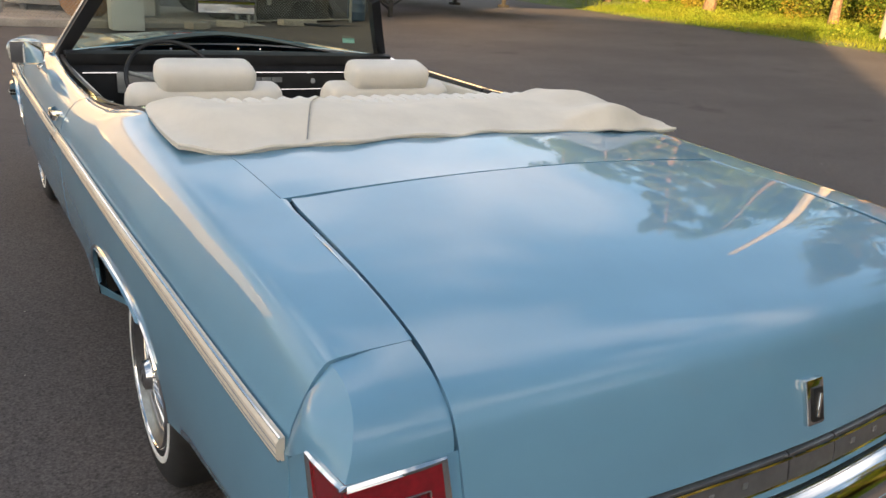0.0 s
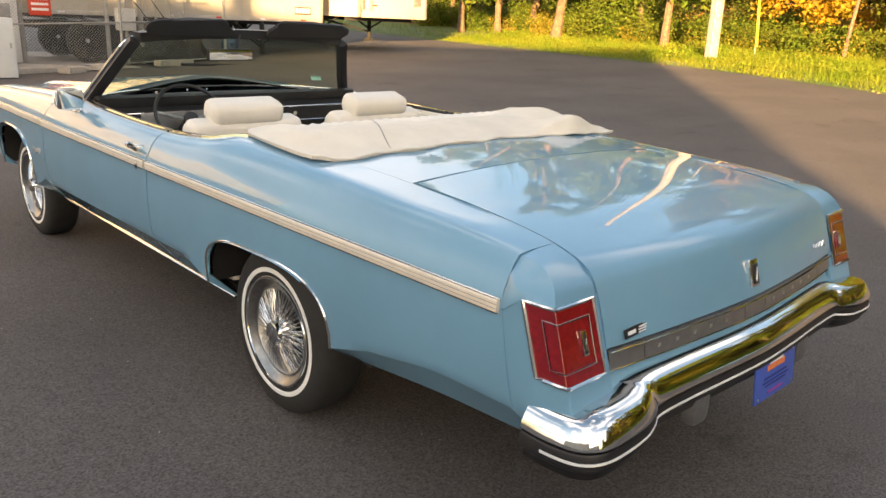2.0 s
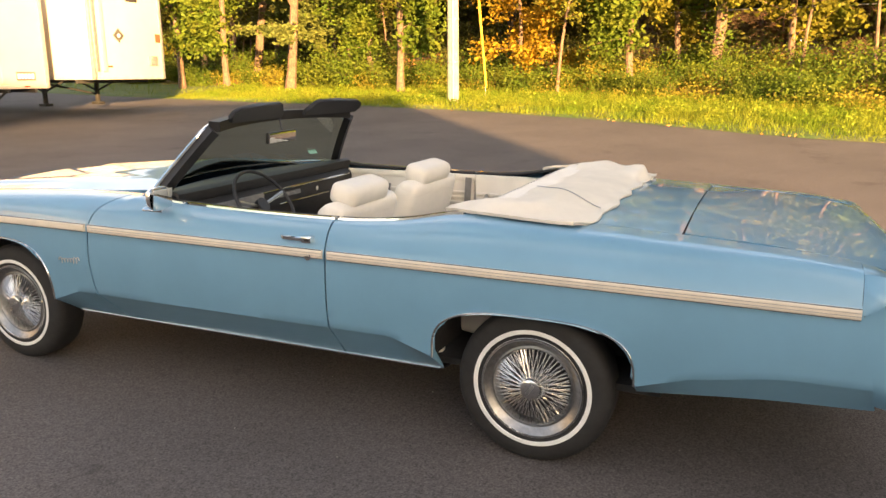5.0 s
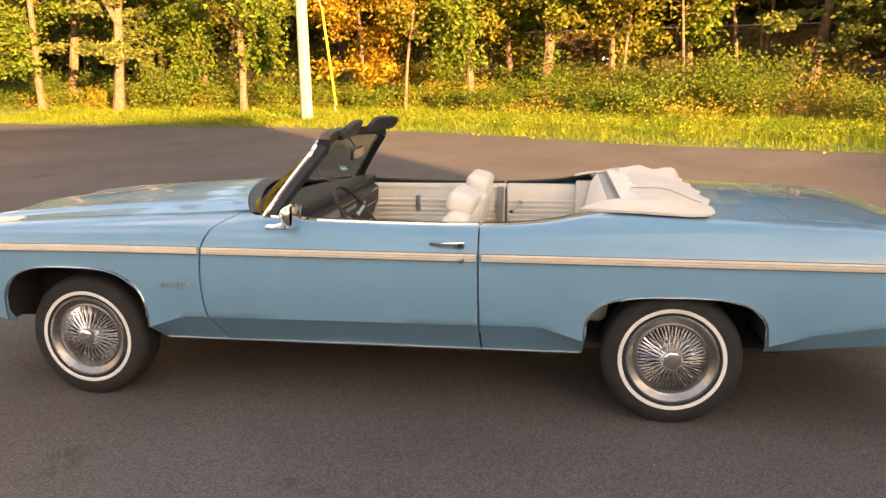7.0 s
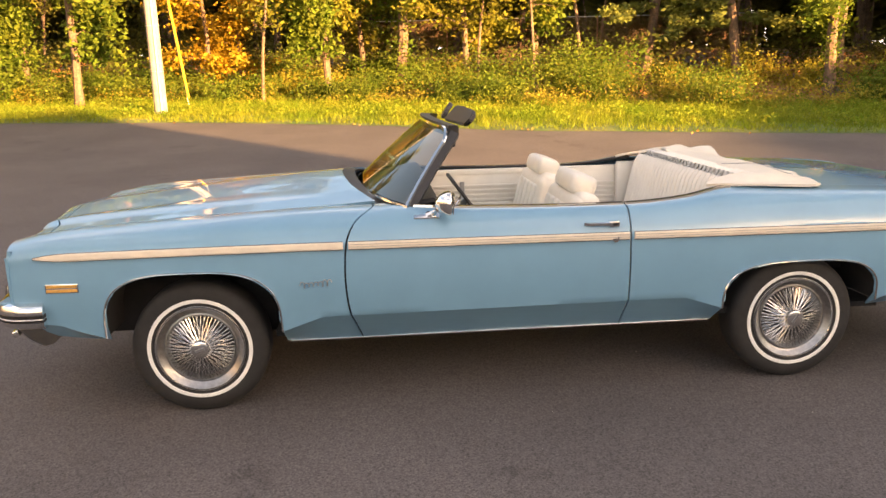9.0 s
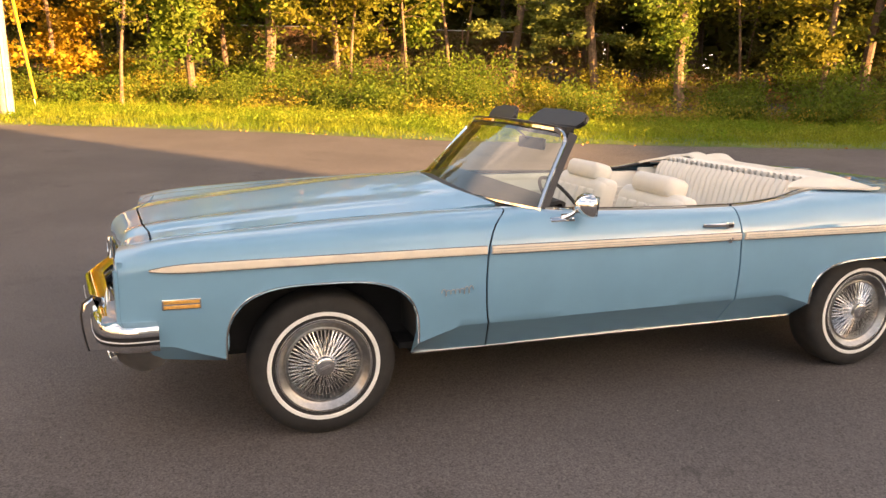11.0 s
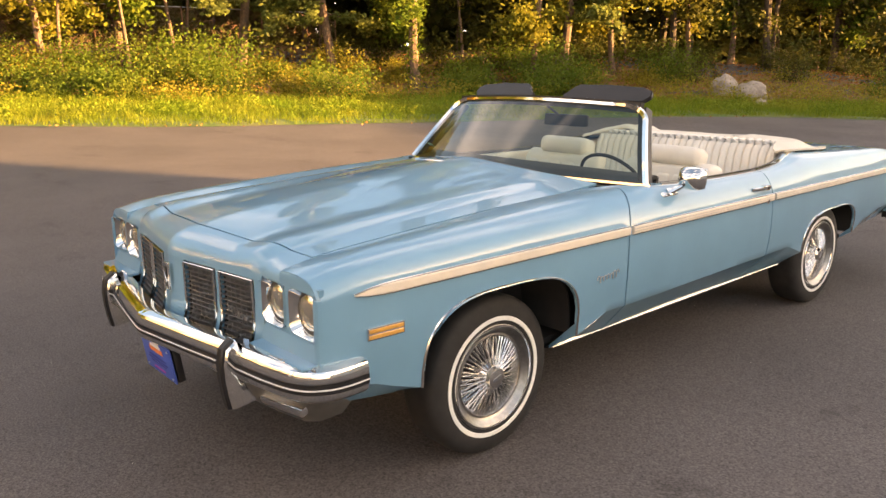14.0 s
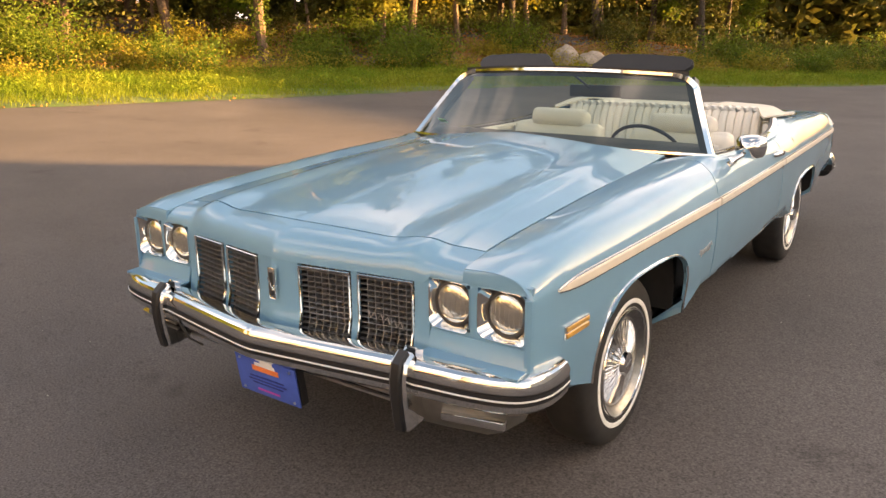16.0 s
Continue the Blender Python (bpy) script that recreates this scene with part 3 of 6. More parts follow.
# old chain-link fence on the bank inside the wood
wf = thing("woodland_fence", "rusty chain-link fence standing among the trees", "fence")
FX = [(edge_x(y) + 13.5, y) for y in np.linspace(-13, 3, 7)]
for (x0, y0), (x1, y1) in zip(FX, FX[1:]):
    z0, z1 = ground_z(x0, y0), ground_z(x1, y1)
    part("fence_post", rod((x0, y0, z0 - 0.1), (x0, y0, z0 + 1.75), 0.03, 8), RUSTWIRE, wf)
    part("top_rail", rod((x0, y0, z0 + 1.72), (x1, y1, z1 + 1.72), 0.018, 6), GALV, wf)
    run = math.hypot(x1 - x0, y1 - y0)
    wires = []
    for i in range(int((run + 1.65) / 0.09)):
        for sgn in (1, -1):
            a = -1.65 + 0.09 * i
            q0, q1 = max(0.0, a), min(run, a + 1.65)
            h0, h1 = q0 - a, q1 - a
            if sgn < 0:
                h0, h1 = 1.65 - h0, 1.65 - h1
            k0, k1 = q0 / run, q1 / run
            p0 = np.array([x0 + (x1 - x0) * k0, y0 + (y1 - y0) * k0, z0 + (z1 - z0) * k0 + 0.05 + h0])
            p1 = np.array([x0 + (x1 - x0) * k1, y0 + (y1 - y0) * k1, z0 + (z1 - z0) * k1 + 0.05 + h1])
            wv = np.array([0, 0.003, -0.003 * sgn])
            wires.append([p0 - wv, p0 + wv, p1 + wv, p1 - wv])
    tagged(soup("wire_mesh", np.array(wires), RUSTWIRE, wf), kind="stuff")

# ---------------- the convertible ----------------
car = thing("convertible_car", "light blue vintage convertible car, white interior, top down, on asphalt", "car")
WIDE = [(-2.95, 0.928), (-2.76, 0.951), (-2.2, 0.974), (-1.6, 0.993), (-0.6, 1.014), (0.2, 1.028), (0.8, 1.033), (1.6, 1.010), (2.29, 0.977), (2.45, 0.957)]
LINE = [(-2.95, 0.820), (-2.76, 0.829), (-1.6, 0.846), (-0.6, 0.856), (0.8, 0.868), (1.6, 0.864), (2.29, 0.853), (2.45, 0.846)]
LIFT = [(-2.9, 0.012), (0.63, 0.012), (0.85, 0.014), (1.5, 0.040), (2.1, 0.055), (2.3, 0.058), (2.44, 0.060)]
UPPER = [  # from the moulding line up to the inner edge: half width and height
    (-2.88, ((0.934, 0.809), (0.926, 0.838), (0.908, 0.862), (0.885, 0.876), (0.86, 0.882), (0.765, 0.884))),
    (-2.76, ((0.951, 0.812), (0.938, 0.856), (0.918, 0.902), (0.895, 0.938), (0.865, 0.953), (0.745, 0.957))),
    (-2.2, ((0.974, 0.823), (0.958, 0.875), (0.930, 0.930), (0.903, 0.972), (0.865, 0.992), (0.722, 1.000))),
    (-1.7, ((0.990, 0.831), (0.975, 0.885), (0.945, 0.942), (0.914, 0.988), (0.868, 1.014), (0.735, 1.024))),
    (-1.2, ((1.003, 0.838), (0.988, 0.890), (0.962, 0.946), (0.930, 0.990), (0.885, 1.024), (0.820, 1.040))),
    (-0.95, ((1.008, 0.841), (0.993, 0.890), (0.967, 0.940), (0.940, 0.975), (0.905, 0.997), (0.868, 1.003))),
    (-0.63, ((1.014, 0.844), (1.000, 0.890), (0.975, 0.937), (0.950, 0.966), (0.925, 0.981), (0.893, 0.985))),
    (0.2, ((1.028, 0.850), (1.013, 0.898), (0.987, 0.946), (0.960, 0.976), (0.932, 0.993), (0.900, 0.998))),
    (0.63, ((1.032, 0.855), (1.016, 0.908), (0.984, 0.958), (0.948, 0.992), (0.915, 1.012), (0.865, 1.020))),
    (0.85, ((1.032, 0.856), (1.014, 0.910), (0.980, 0.960), (0.910, 0.998), (0.835, 1.012), (0.728, 1.006))),
    (1.5, ((1.013, 0.835), (1.000, 0.878), (0.966, 0.922), (0.900, 0.950), (0.830, 0.960), (0.728, 0.953))),
    (2.1, ((0.985, 0.806), (0.974, 0.844), (0.948, 0.880), (0.900, 0.902), (0.830, 0.910), (0.728, 0.900))),
    (2.3, ((0.976, 0.796), (0.966, 0.832), (0.942, 0.862), (0.897, 0.880), (0.830, 0.887), (0.728, 0.878))),
    (2.44, ((0.958, 0.785), (0.946, 0.812), (0.922, 0.836), (0.885, 0.850), (0.825, 0.856), (0.728, 0.852))),
]
UPPER = [(y, tuple((x, z + interp(y, LIFT)) for x, z in prof)) for y, prof in UPPER]
ARCHES = ((1.577, 0.431, 0.400, 0.757), (-1.573, 0.434, 0.400, 0.677))
ROUND = 3.2                                              # how square the wheel openings are
SILL_X, SILL_Z = 0.853, 0.335


def arch_z(y):
    """Height of the wheel opening above y, or None."""
    for c, half, z0, z1 in ARCHES:
        u = abs(y - c) / half
        if u < 1:
            return z0 + (z1 - z0) * (1 - u**ROUND) ** (1 / ROUND)
    return None


def low_base(y):
    return interp(y, [(-2.95, 0.455), (-2.45, 0.425), (-2.0, 0.385), (-1.14, SILL_Z), (0.0, SILL_Z), (1.14, SILL_Z), (2.02, 0.405), (2.45, 0.455)])


def low_z(y):
    a = arch_z(y)
    return low_base(y) if a is None else max(low_base(y), a)


def arch_gap(y):
    """How far y lies outside the nearest wheel opening."""
    return min(max(0.0, abs(y - c) - half) for c, half, _, _ in ARCHES)


def crease_z(y):
    """The crease above the sill; it runs down to the corners of the wheel openings."""
    top = 0.508 if abs(y) < 1.5 else 0.505 + 0.02 * smooth01(2.1, 2.4, y) if y > 0 else 0.500 + 0.055 * smooth01(-2.15, -2.6, y)
    return 0.436 + (top - 0.436) * min(1.0, arch_gap(y) / 0.21)


def side_x(y, z):
    """Half width of the lower side at a height below the moulding."""
    w, m = interp(y, WIDE), interp(y, LINE)
    crease, low = crease_z(y), low_base(y)
    bulge = 0.010 * math.sin(math.pi * min(1, max(0, (m - z) / 0.36)))
    x = w - 0.004 + bulge - 0.012 * max(0, (m - z) / 0.4) ** 2
    inward = x - SILL_X if abs(y) < 1.3 else 0.075
    return x - inward * min(1.0, max(0.0, crease - z) / max(0.02, crease - low))


def gap_front(z):
    return interp(z, [(0.335, 0.752), (0.407, 0.772), (0.531, 0.808), (0.680, 0.822), (0.81, 0.818), (0.899, 0.804), (0.972, 0.765), (1.01, 0.71), (1.04, 0.64)])


def side_panel(name, s, y0, y1, label, n, warp0=None, warp1=None, reach=0.28, mat=PAINT):
    """A body side from y0 to y1; warp gives the shift of an end seam by height."""
    ys = list(np.linspace(y0, y1, n))
    for c, half, _, _ in ARCHES:
        if y0 < c < y1:
            ys = [y for y in ys if abs(abs(y - c) - half) > 0.05]
            ys += [c - half - 0.002, c + half + 0.002] + [c + q * half for q in (-0.995, -0.97, -0.92, 0.92, 0.97, 0.995)]
    rows = []
    for y in sorted(ys):
        zl, zm = low_z(y), interp(y, LINE)
        col = []
        cr = crease_z(y)
        zc = max(cr, zl + 0.02 * (zm - zl))
        low = [zl + (zc - 0.004 - zl) * q for q in (0, 0.33, 0.66, 1.0)] + [zc]
        for z in low + [zc + (zm - zc) * k / 10 for k in range(1, 10)]:
            col.append([side_x(y, z), y, z])
        prof = [(i, p) for i, p in enumerate(interp(y, UPPER))]
        for k in range(16):
            x, z = interp(k / 15 * 5, prof)
            col.append([x, y, z])
        for p in col:
            if warp0 and y - y0 < reach:
                p[1] += warp0(p[2]) * (1 - smooth01(0, reach, y - y0))
            if warp1 and y1 - y < reach:
                p[1] += warp1(p[2]) * (1 - smooth01(0, reach, y1 - y))
        rows.append([(s * x, yy, z) for x, yy, z in col])
    return sheet(name, rows, mat, car, 0.012, out=lambda V: np.dstack([V[..., 0] * 1.0, V[..., 1] * 0, V[..., 2] - 0.5]), label=label)


G = 0.0044
for s in (-1, 1):
    side_panel("door", s, -0.623 + G, 0.80, "light blue car door, closed", 34, warp1=lambda z: gap_front(z) - 0.80 - G)
    side_panel("front_fender", s, 0.80, 2.43, "light blue front fender", 60, warp0=lambda z: gap_front(z) - 0.80 + G)
    side_panel("rear_quarter_panel", s, -2.765, -0.623 - G, "light blue rear quarter panel", 70, warp0=lambda z: -0.22 * max(0, 0.86 - z))
    # chrome lip of the wheel openings
    for c, half, z0, z1 in ARCHES:
        pts = []
        for i in range(41):
            a = math.pi * i / 40
            y = c - half * math.copysign(abs(math.cos(a)) ** (2 / ROUND), math.cos(a))
            z = z0 + 0.036 + (z1 - z0 - 0.036) * math.sin(a) ** (2 / ROUND)
            pts.append((s * (side_x(y, z) + 0.001), y, z))
        part("wheel_arch_trim", sweep(pts, circle(0.0055, 6), up=(1, 0, 0)), CHROME, car, "thin chrome wheel arch trim")
        # inner wheel housing
        rows = []
        for i in range(25):
            a = math.pi * i / 24
            y, z = c - (half + 0.012) * math.copysign(abs(math.cos(a)) ** 0.6, math.cos(a)), z0 + 0.034 + (z1 - z0 - 0.019) * math.sin(a) ** 0.6
            rows.append([(s * x, y, z) for x in (0.962, 0.85, 0.70, 0.52)])
        sheet("wheel_housing", rows, PAINT_UNDER, car, 0.01, out=(0, 0, 1))
        part("housing_wall", box((0.012, 2 * half, 0.40), (s * 0.53, c, 0.50), 0.004), PAINT_UNDER, car)
    # sill trim
    pts = [(s * (SILL_X + 0.004), y, SILL_Z + 0.002) for y in np.linspace(-1.125, 1.125, 24)]
    part("sill_trim", sweep(pts, [(-s * a, b) for a, b in ((0.006, -0.008), (-0.006, -0.006), (-0.006, -0.001), (-0.002, 0.004), (0.004, 0.006), (0.008, 0.006))]), CHROME, car, "chrome sill moulding")
    rows = [[(s * x, y, z) for x, z in ((SILL_X - 0.004, SILL_Z + 0.004), (SILL_X - 0.02, SILL_Z - 0.014), (0.74, SILL_Z - 0.02))] for y in np.linspace(-1.13, 1.13, 12)]
    sheet("rocker_panel", rows, PAINT_UNDER, car, 0.01, out=(s, 0, -1), label="dark rocker panel under the sill")
    # body side moulding in three lengths
    for y0, y1, tip in ((-2.765, -0.640, -1), (-0.612, 0.800, 0), (0.826, 2.30, 1)):
        ring_c = [(-0.004, -0.021), (0.004, -0.020), (0.010, -0.013), (0.010, 0.013), (0.004, 0.020), (-0.004, 0.021)]
        ys_m = list(np.linspace(y0, y1, 26))
        pts = [(s * (interp(y, WIDE) + 0.003), y, interp(y, LINE)) for y in ys_m]
        rad = [1.0 if tip != 1 or y < 2.16 else max(0.08, math.sqrt(max(0, (2.305 - y) / 0.145))) for y in ys_m]
        side = [(s * a, b) for a, b in ring_c]
        mo = part("side_moulding", sweep(pts, side, up=(0, 0, 1), radii=rad), MOLD, car, "cream body side moulding")
        for dz in (-0.020, 0.020):
            bead = [(p[0] + s * 0.004, p[1], p[2] + dz * r) for p, r in zip(pts, rad)]
            part("bead", sweep(bead, circle(0.0026, 5)), CHROME, mo)
        for dz in (-0.006, 0.006):
            if tip == 1:
                continue
            bead = [(p[0] + s * 0.0105, p[1], p[2] + dz) for p in pts]
            part("groove", sweep(bead, circle(0.0011, 4)), GREYMETAL, mo)
    # belt trim along door and quarter
    for y0, y1 in ((-0.615, 0.47), (-1.22, -0.631)):
        pts = []
        for y in np.linspace(y0, y1, 20):
            x, z = interp(y, UPPER)[5]
            pts.append((s * (x - 0.004), y, z + 0.004))
        part("belt_trim", sweep(pts, [(-0.012, -0.006), (0.012, -0.006), (0.010, 0.005), (-0.010, 0.005)]), CHROME, car, "chrome belt moulding")
        pts = [(p[0] - s * 0.022, p[1], p[2] - 0.004) for p in pts]
        part("weatherstrip", sweep(pts, circle(0.011, 6)), BLACK, car, "black rubber weatherstrip")
    # door handle and lock
    pts = [(s * (0.994 + q), y, 0.920) for y, q in ((-0.385, 0.004), (-0.41, 0.020), (-0.46, 0.027), (-0.51, 0.028))]
    ha = part("door_handle", sweep(pts, [(-0.006, -0.009), (0.006, -0.008), (0.007, 0.006), (-0.006, 0.009)]), CHROME, car, "chrome door handle")
    part("push_button", box((0.05, 0.055, 0.030), (s * 1.000, -0.532, 0.918), 0.007), CHROME, ha)
    part("button_recess", box((0.006, 0.026, 0.014), (s * 1.0255, -0.537, 0.918), 0.002), BLACK, ha)
    lk = part("door_lock", cyl(0.017, 0.012, pose(s * 1.022, -0.540, 0.842, 0, 90, 0), 20), CHROME, car, "round chrome door lock")
    part("key_slot", box((0.004, 0.003, 0.013), (s * 1.0285, -0.540, 0.842)), BLACK, lk)
    # fender script as a plain shape
    pts = []
    for i in range(57):
        u, q = i / 56, 2 * math.pi * 6.5 * i / 56
        y, z = 1.040 - 0.145 * u + 0.006 * math.cos(q), 0.676 + (0.011 if 0.15 < u < 0.7 else 0.018) * math.sin(q) + 0.010 * u
        pts.append((s * (side_x(y, z) + 0.003), y, z))
    part("fender_script", sweep(pts, circle(0.0022, 5), up=(1, 0, 0)), STEEL, car, "small chrome script on the fender")
    # side marker lamp
    mk = part("side_marker_lamp", box((0.016, 0.158, 0.046), (s * (side_x(2.18, 0.700) - 0.001), 2.18, 0.704), 0.004, (0, 0, s * 2.5)), CHROME, car, "amber side marker with chrome surround")
    for dz in (-0.0105, 0.0105):
        part("lens", box((0.010, 0.145, 0.014), (s * (side_x(2.18, 0.700) + 0.006), 2.18, 0.704 + dz), 0.002, (0, 0, s * 2.5)), AMBER, mk, "amber lens")

# hood
def hood_z(x, y):
    e = interp(y, UPPER)[5][1]
    a = abs(x) / 0.725
    z = e + (0.058 * smooth01(2.5, 0.7, y) + 0.022) * (1 - a**2.0)
    z += 0.020 * max(0, 1 - abs(x) / 0.42)
    ridge = 0.020 * smooth01(0.600, 0.535, abs(x)) * smooth01(0.36, 0.53, abs(x))
    return z + ridge * min(1.0, max(0.0, (y - 0.75) / 1.5)) - 0.002 * (a > 0.999)


def hood_front(x):
    a = abs(x)
    return 2.398 - 0.118 * a - 0.016 * smooth01(0.535, 0.590, a) + 0.025 * max(0.0, a - 0.59)


hx = sorted(set([round(v, 4) for v in np.linspace(-0.720, 0.720, 49)] + [-0.535, -0.555, -0.575, 0.535, 0.555, 0.575, 0.0]))
rows = []
for x in hx:
    y1, y0 = hood_front(x) - G, 0.66 + 0.19 * (1 - (x / 0.725) ** 2)
    rows.append([(x, y, hood_z(x, y)) for y in np.linspace(y0, y1, 40)])
sheet("hood", rows, PAINT, car, 0.012, label="long light blue hood with a centre crease")

# nose header panel between hood, grilles and lamps
def nose_y(x):
    a = abs(x)
    return interp(a, [(0, 2.534), (0.11, 2.515), (0.306, 2.482), (0.45, 2.458), (0.54, 2.444), (0.60, 2.437), (0.70, 2.438), (0.96, 2.428)])


def nose_top(x):
    a = abs(x)
    return 0.905 - 0.010 * a + (0.007 * max(0, 1 - a / 0.1))


rows = []
for x in np.linspace(-0.726, 0.726, 61):
    y0, z0 = hood_front(x) + G, hood_z(min(0.72, max(-0.72, x)), hood_front(x))
    y1, z1 = nose_y(x), nose_top(x) - 0.055 + 0.030 * smooth01(0.585, 0.612, abs(x))
    yk, zk = y1 - 0.045, nose_top(x) + 0.010
    col = []
    for i in range(14):
        u = i / 13
        y = (1 - u) ** 3 * y0 + 3 * (1 - u) ** 2 * u * (y0 + 0.07) + 3 * (1 - u) * u * u * (y1 - 0.004) + u**3 * y1
        z = (1 - u) ** 3 * z0 + 3 * (1 - u) ** 2 * u * (z0 - 0.014) + 3 * (1 - u) * u * u * (zk + 0.012) + u**3 * z1
        col.append((x, y, z))
    rows.append(col)
sheet("nose_panel", rows, PAINT, car, 0.012, out=(0, 0.6, 1), label="light blue nose panel above the grilles")


def face_panel(name, x0, x1, z0, z1, y_of, label="", mat=PAINT, thick=0.02, nx=8, nz=4):
    rows = [[(x, y_of(x, z), z) for z in np.linspace(z0, z1, nz)] for x in np.linspace(x0, x1, nx)]
    return sheet(name, rows, mat, car, thick, out=(0, math.copysign(1, y_of(x0, z0)), 0), label=label)


def face_y(x, z):
    return nose_y(x) - 0.002 + 0.05 * max(0, 0.62 - z) / 0.1 * 0.4


face_panel("nose_centre_post", -0.100, 0.100, 0.50, 0.80, face_y, "light blue post between the grilles", nx=9)
for s in (-1, 1):
    a, b = sorted((s * 0.545, s * 0.600))
    face_panel("lamp_post", a, b, 0.50, 0.80, face_y)
    a, b = sorted((s * 0.310, s * 0.334))
    face_panel("grille_post", a, b, 0.52, 0.80, face_y)
    a, b = sorted((s * 0.953, s * 0.975))
    rows = [[(s * x, y, z) for z in np.linspace(0.555, 0.795, 8)] for x, y in ((0.968, 2.424), (0.965, 2.436), (0.955, 2.442), (0.945, 2.442))]
    sheet("fender_front_edge", rows, PAINT, car, 0.012, out=(s, 1, 0))
    a, b = sorted((s * 0.604, s * 0.957))
    top = [(i, p) for i, p in enumerate(interp(2.44, UPPER))]
    rows = []
    for k in np.linspace(5, 0.3, 16):
        x, z = interp(k, top)
        z1 = min(0.877, z - 0.006)
        y1 = nose_y(x) + 0.001
        rows.append([(s * x, (1 - u) ** 2 * 2.432 + 2 * u * (1 - u) * y1 + u * u * y1, (1 - u) ** 2 * z + 2 * u * (1 - u) * (z - 0.004) + u * u * z1) for u in np.linspace(0, 1, 8)])
    sheet("lamp_header", rows, PAINT, car, 0.012, out=(0, 0.6, 1), label="light blue panel above the headlamps")
    face_panel("lamp_valance", a, b, 0.575, 0.634, lambda x, z: nose_y(x) + 0.30 * max(0, 0.630 - z), "light blue panel below the headlamps", nx=10)
    for za, zb in ((0.803, 0.828), (0.624, 0.650)):
        face_panel("lamp_surround", a, b, za, zb, lambda x, z: nose_y(x) - 0.004, nx=8)
    rows = [[(x, nose_y(x) + 0.014 + d, 0.577 - 0.06 * d) for d in (0, 0.03, 0.06)] for x in np.linspace(a, b, 10)]
    sheet("bumper_filler", rows, PAINT, car, 0.008, out=(0, 0, 1))
    # grilles
    for x0, x1, slant in ((0.106, 0.304, 0), (0.340, 0.540, 0)):
        gr = part("grille", box((x1 - x0, 0.01, 0.28), (s * (x0 + x1) / 2, nose_y((x0 + x1) / 2) - 0.048, 0.650), 0, (0, 0, 0)), GRILLEDARK, car, "dark egg-crate grille with chrome frame")
        yf = lambda x, z: nose_y(x) - 0.004 + (0.026 * max(0, 0.585 - z) / 0.07 if z < 0.585 else 0)
        loop = [(x0, 0.778), (x1, 0.778), (x1, 0.60), (x1, 0.56), (x1, 0.515), (x0, 0.515), (x0, 0.56), (x0, 0.60)]
        bm = sweep([(s * x, yf(x, z) + 0.006, z) for x, z in loop], circle(0.0050, 6), closed=True, up=(0, 1, 0.001))
        part("grille_frame", bm, CHROME, gr, "chrome grille frame")
        for i in range(1, 7):
            x = x0 + (x1 - x0) * i / 7
            pts = [(s * x, yf(x, z) - 0.012, z) for z in (0.785, 0.70, 0.60, 0.585, 0.55, 0.517)]
            part("grille_bar", sweep(pts, [(-0.0013, -0.012), (0.0013, -0.012), (0.0013, 0.010), (-0.0013, 0.010)], up=(0, 1, 0.01)), GREYMETAL, gr)
        for i in range(1, 14):
            z = 0.517 + 0.268 * i / 14
            pts = [(s * x, yf(x, z) - 0.006, z) for x in np.linspace(x0, x1, 4)]
            part("grille_slat", sweep(pts, [(-0.010, -0.0014), (0.006, -0.0014), (0.006, 0.0014), (-0.010, 0.0014)]), GREYMETAL, gr)
    if s < 0:
        pts = [(-(0.36 + 0.165 * i / 18), nose_y(0.44) + 0.004, 0.648 + 0.014 * math.sin(i * 2.1) - 0.02 * i / 18) for i in range(19)]
        part("grille_script", sweep(pts, circle(0.0036, 5), up=(0, 1, 0)), GREYMETAL, car, "chrome script on the grille")
    # lamps
    a, b = sorted((s * 0.750, s * 0.778))
    face_panel("lamp_divider", a, b, 0.63, 0.82, lambda x, z: nose_y(x) - 0.004, nx=4)
    for x0, x1 in ((0.600, 0.752), (0.777, 0.950)):
        xc, w = (x0 + x1) / 2, x1 - x0
        yl = nose_y(xc)
        hl = part("headlamp", box((w - 0.02, 0.05, 0.160), (s * xc, yl - 0.060, 0.726), 0.012), GREYMETAL, car, "round sealed-beam headlamp in a square chrome bezel")
        bm = bmesh.new()
        outer, inner = [], []
        n = 32
        for i in range(n):
            t = 2 * math.pi * i / n + math.pi / n
            c_, s_ = math.cos(t), math.sin(t)
            k = 1 / (abs(c_) ** 7 + abs(s_) ** 7) ** (1 / 7)
            outer.append((w / 2 * c_ * k, 0.081 * s_ * k))
            inner.append((0.066 * c_, 0.070 * s_))
        for d0, ring in ((-0.06, outer), (0.004, outer), (-0.004, [(0.93 * a, 0.93 * b) for a, b in outer]), (-0.030, inner), (-0.045, inner)):
            rowv = [bm.verts.new((s * xc + a * 1.0, yl + d0, 0.726 + b)) for a, b in ring]
            if d0 != -0.06:
                for i in range(n):
                    bm.faces.new((prev[i], prev[(i + 1) % n], rowv[(i + 1) % n], rowv[i]))
            prev = rowv
        part("bezel", bm, CHROME, hl, "bright chrome bezel")
        bm = bmesh.new()
        bmesh.ops.create_uvsphere(bm, u_segments=24, v_segments=12, radius=0.066, matrix=Matrix.Translation((s * xc, yl - 0.032, 0.726)) @ Matrix.Diagonal((1, 0.30, 1.04, 1)))
        part("lens", bm, REFLECTOR, hl, "ribbed glass lamp lens")
        part("lamp_ring", sweep([(s * xc + 0.067 * math.cos(a), yl - 0.028, 0.726 + 0.070 * math.sin(a)) for a in np.linspace(0, 2 * math.pi, 33)[:-1]], circle(0.006, 6), closed=True, up=(0, 1, 0)), GRILLEDARK, hl)
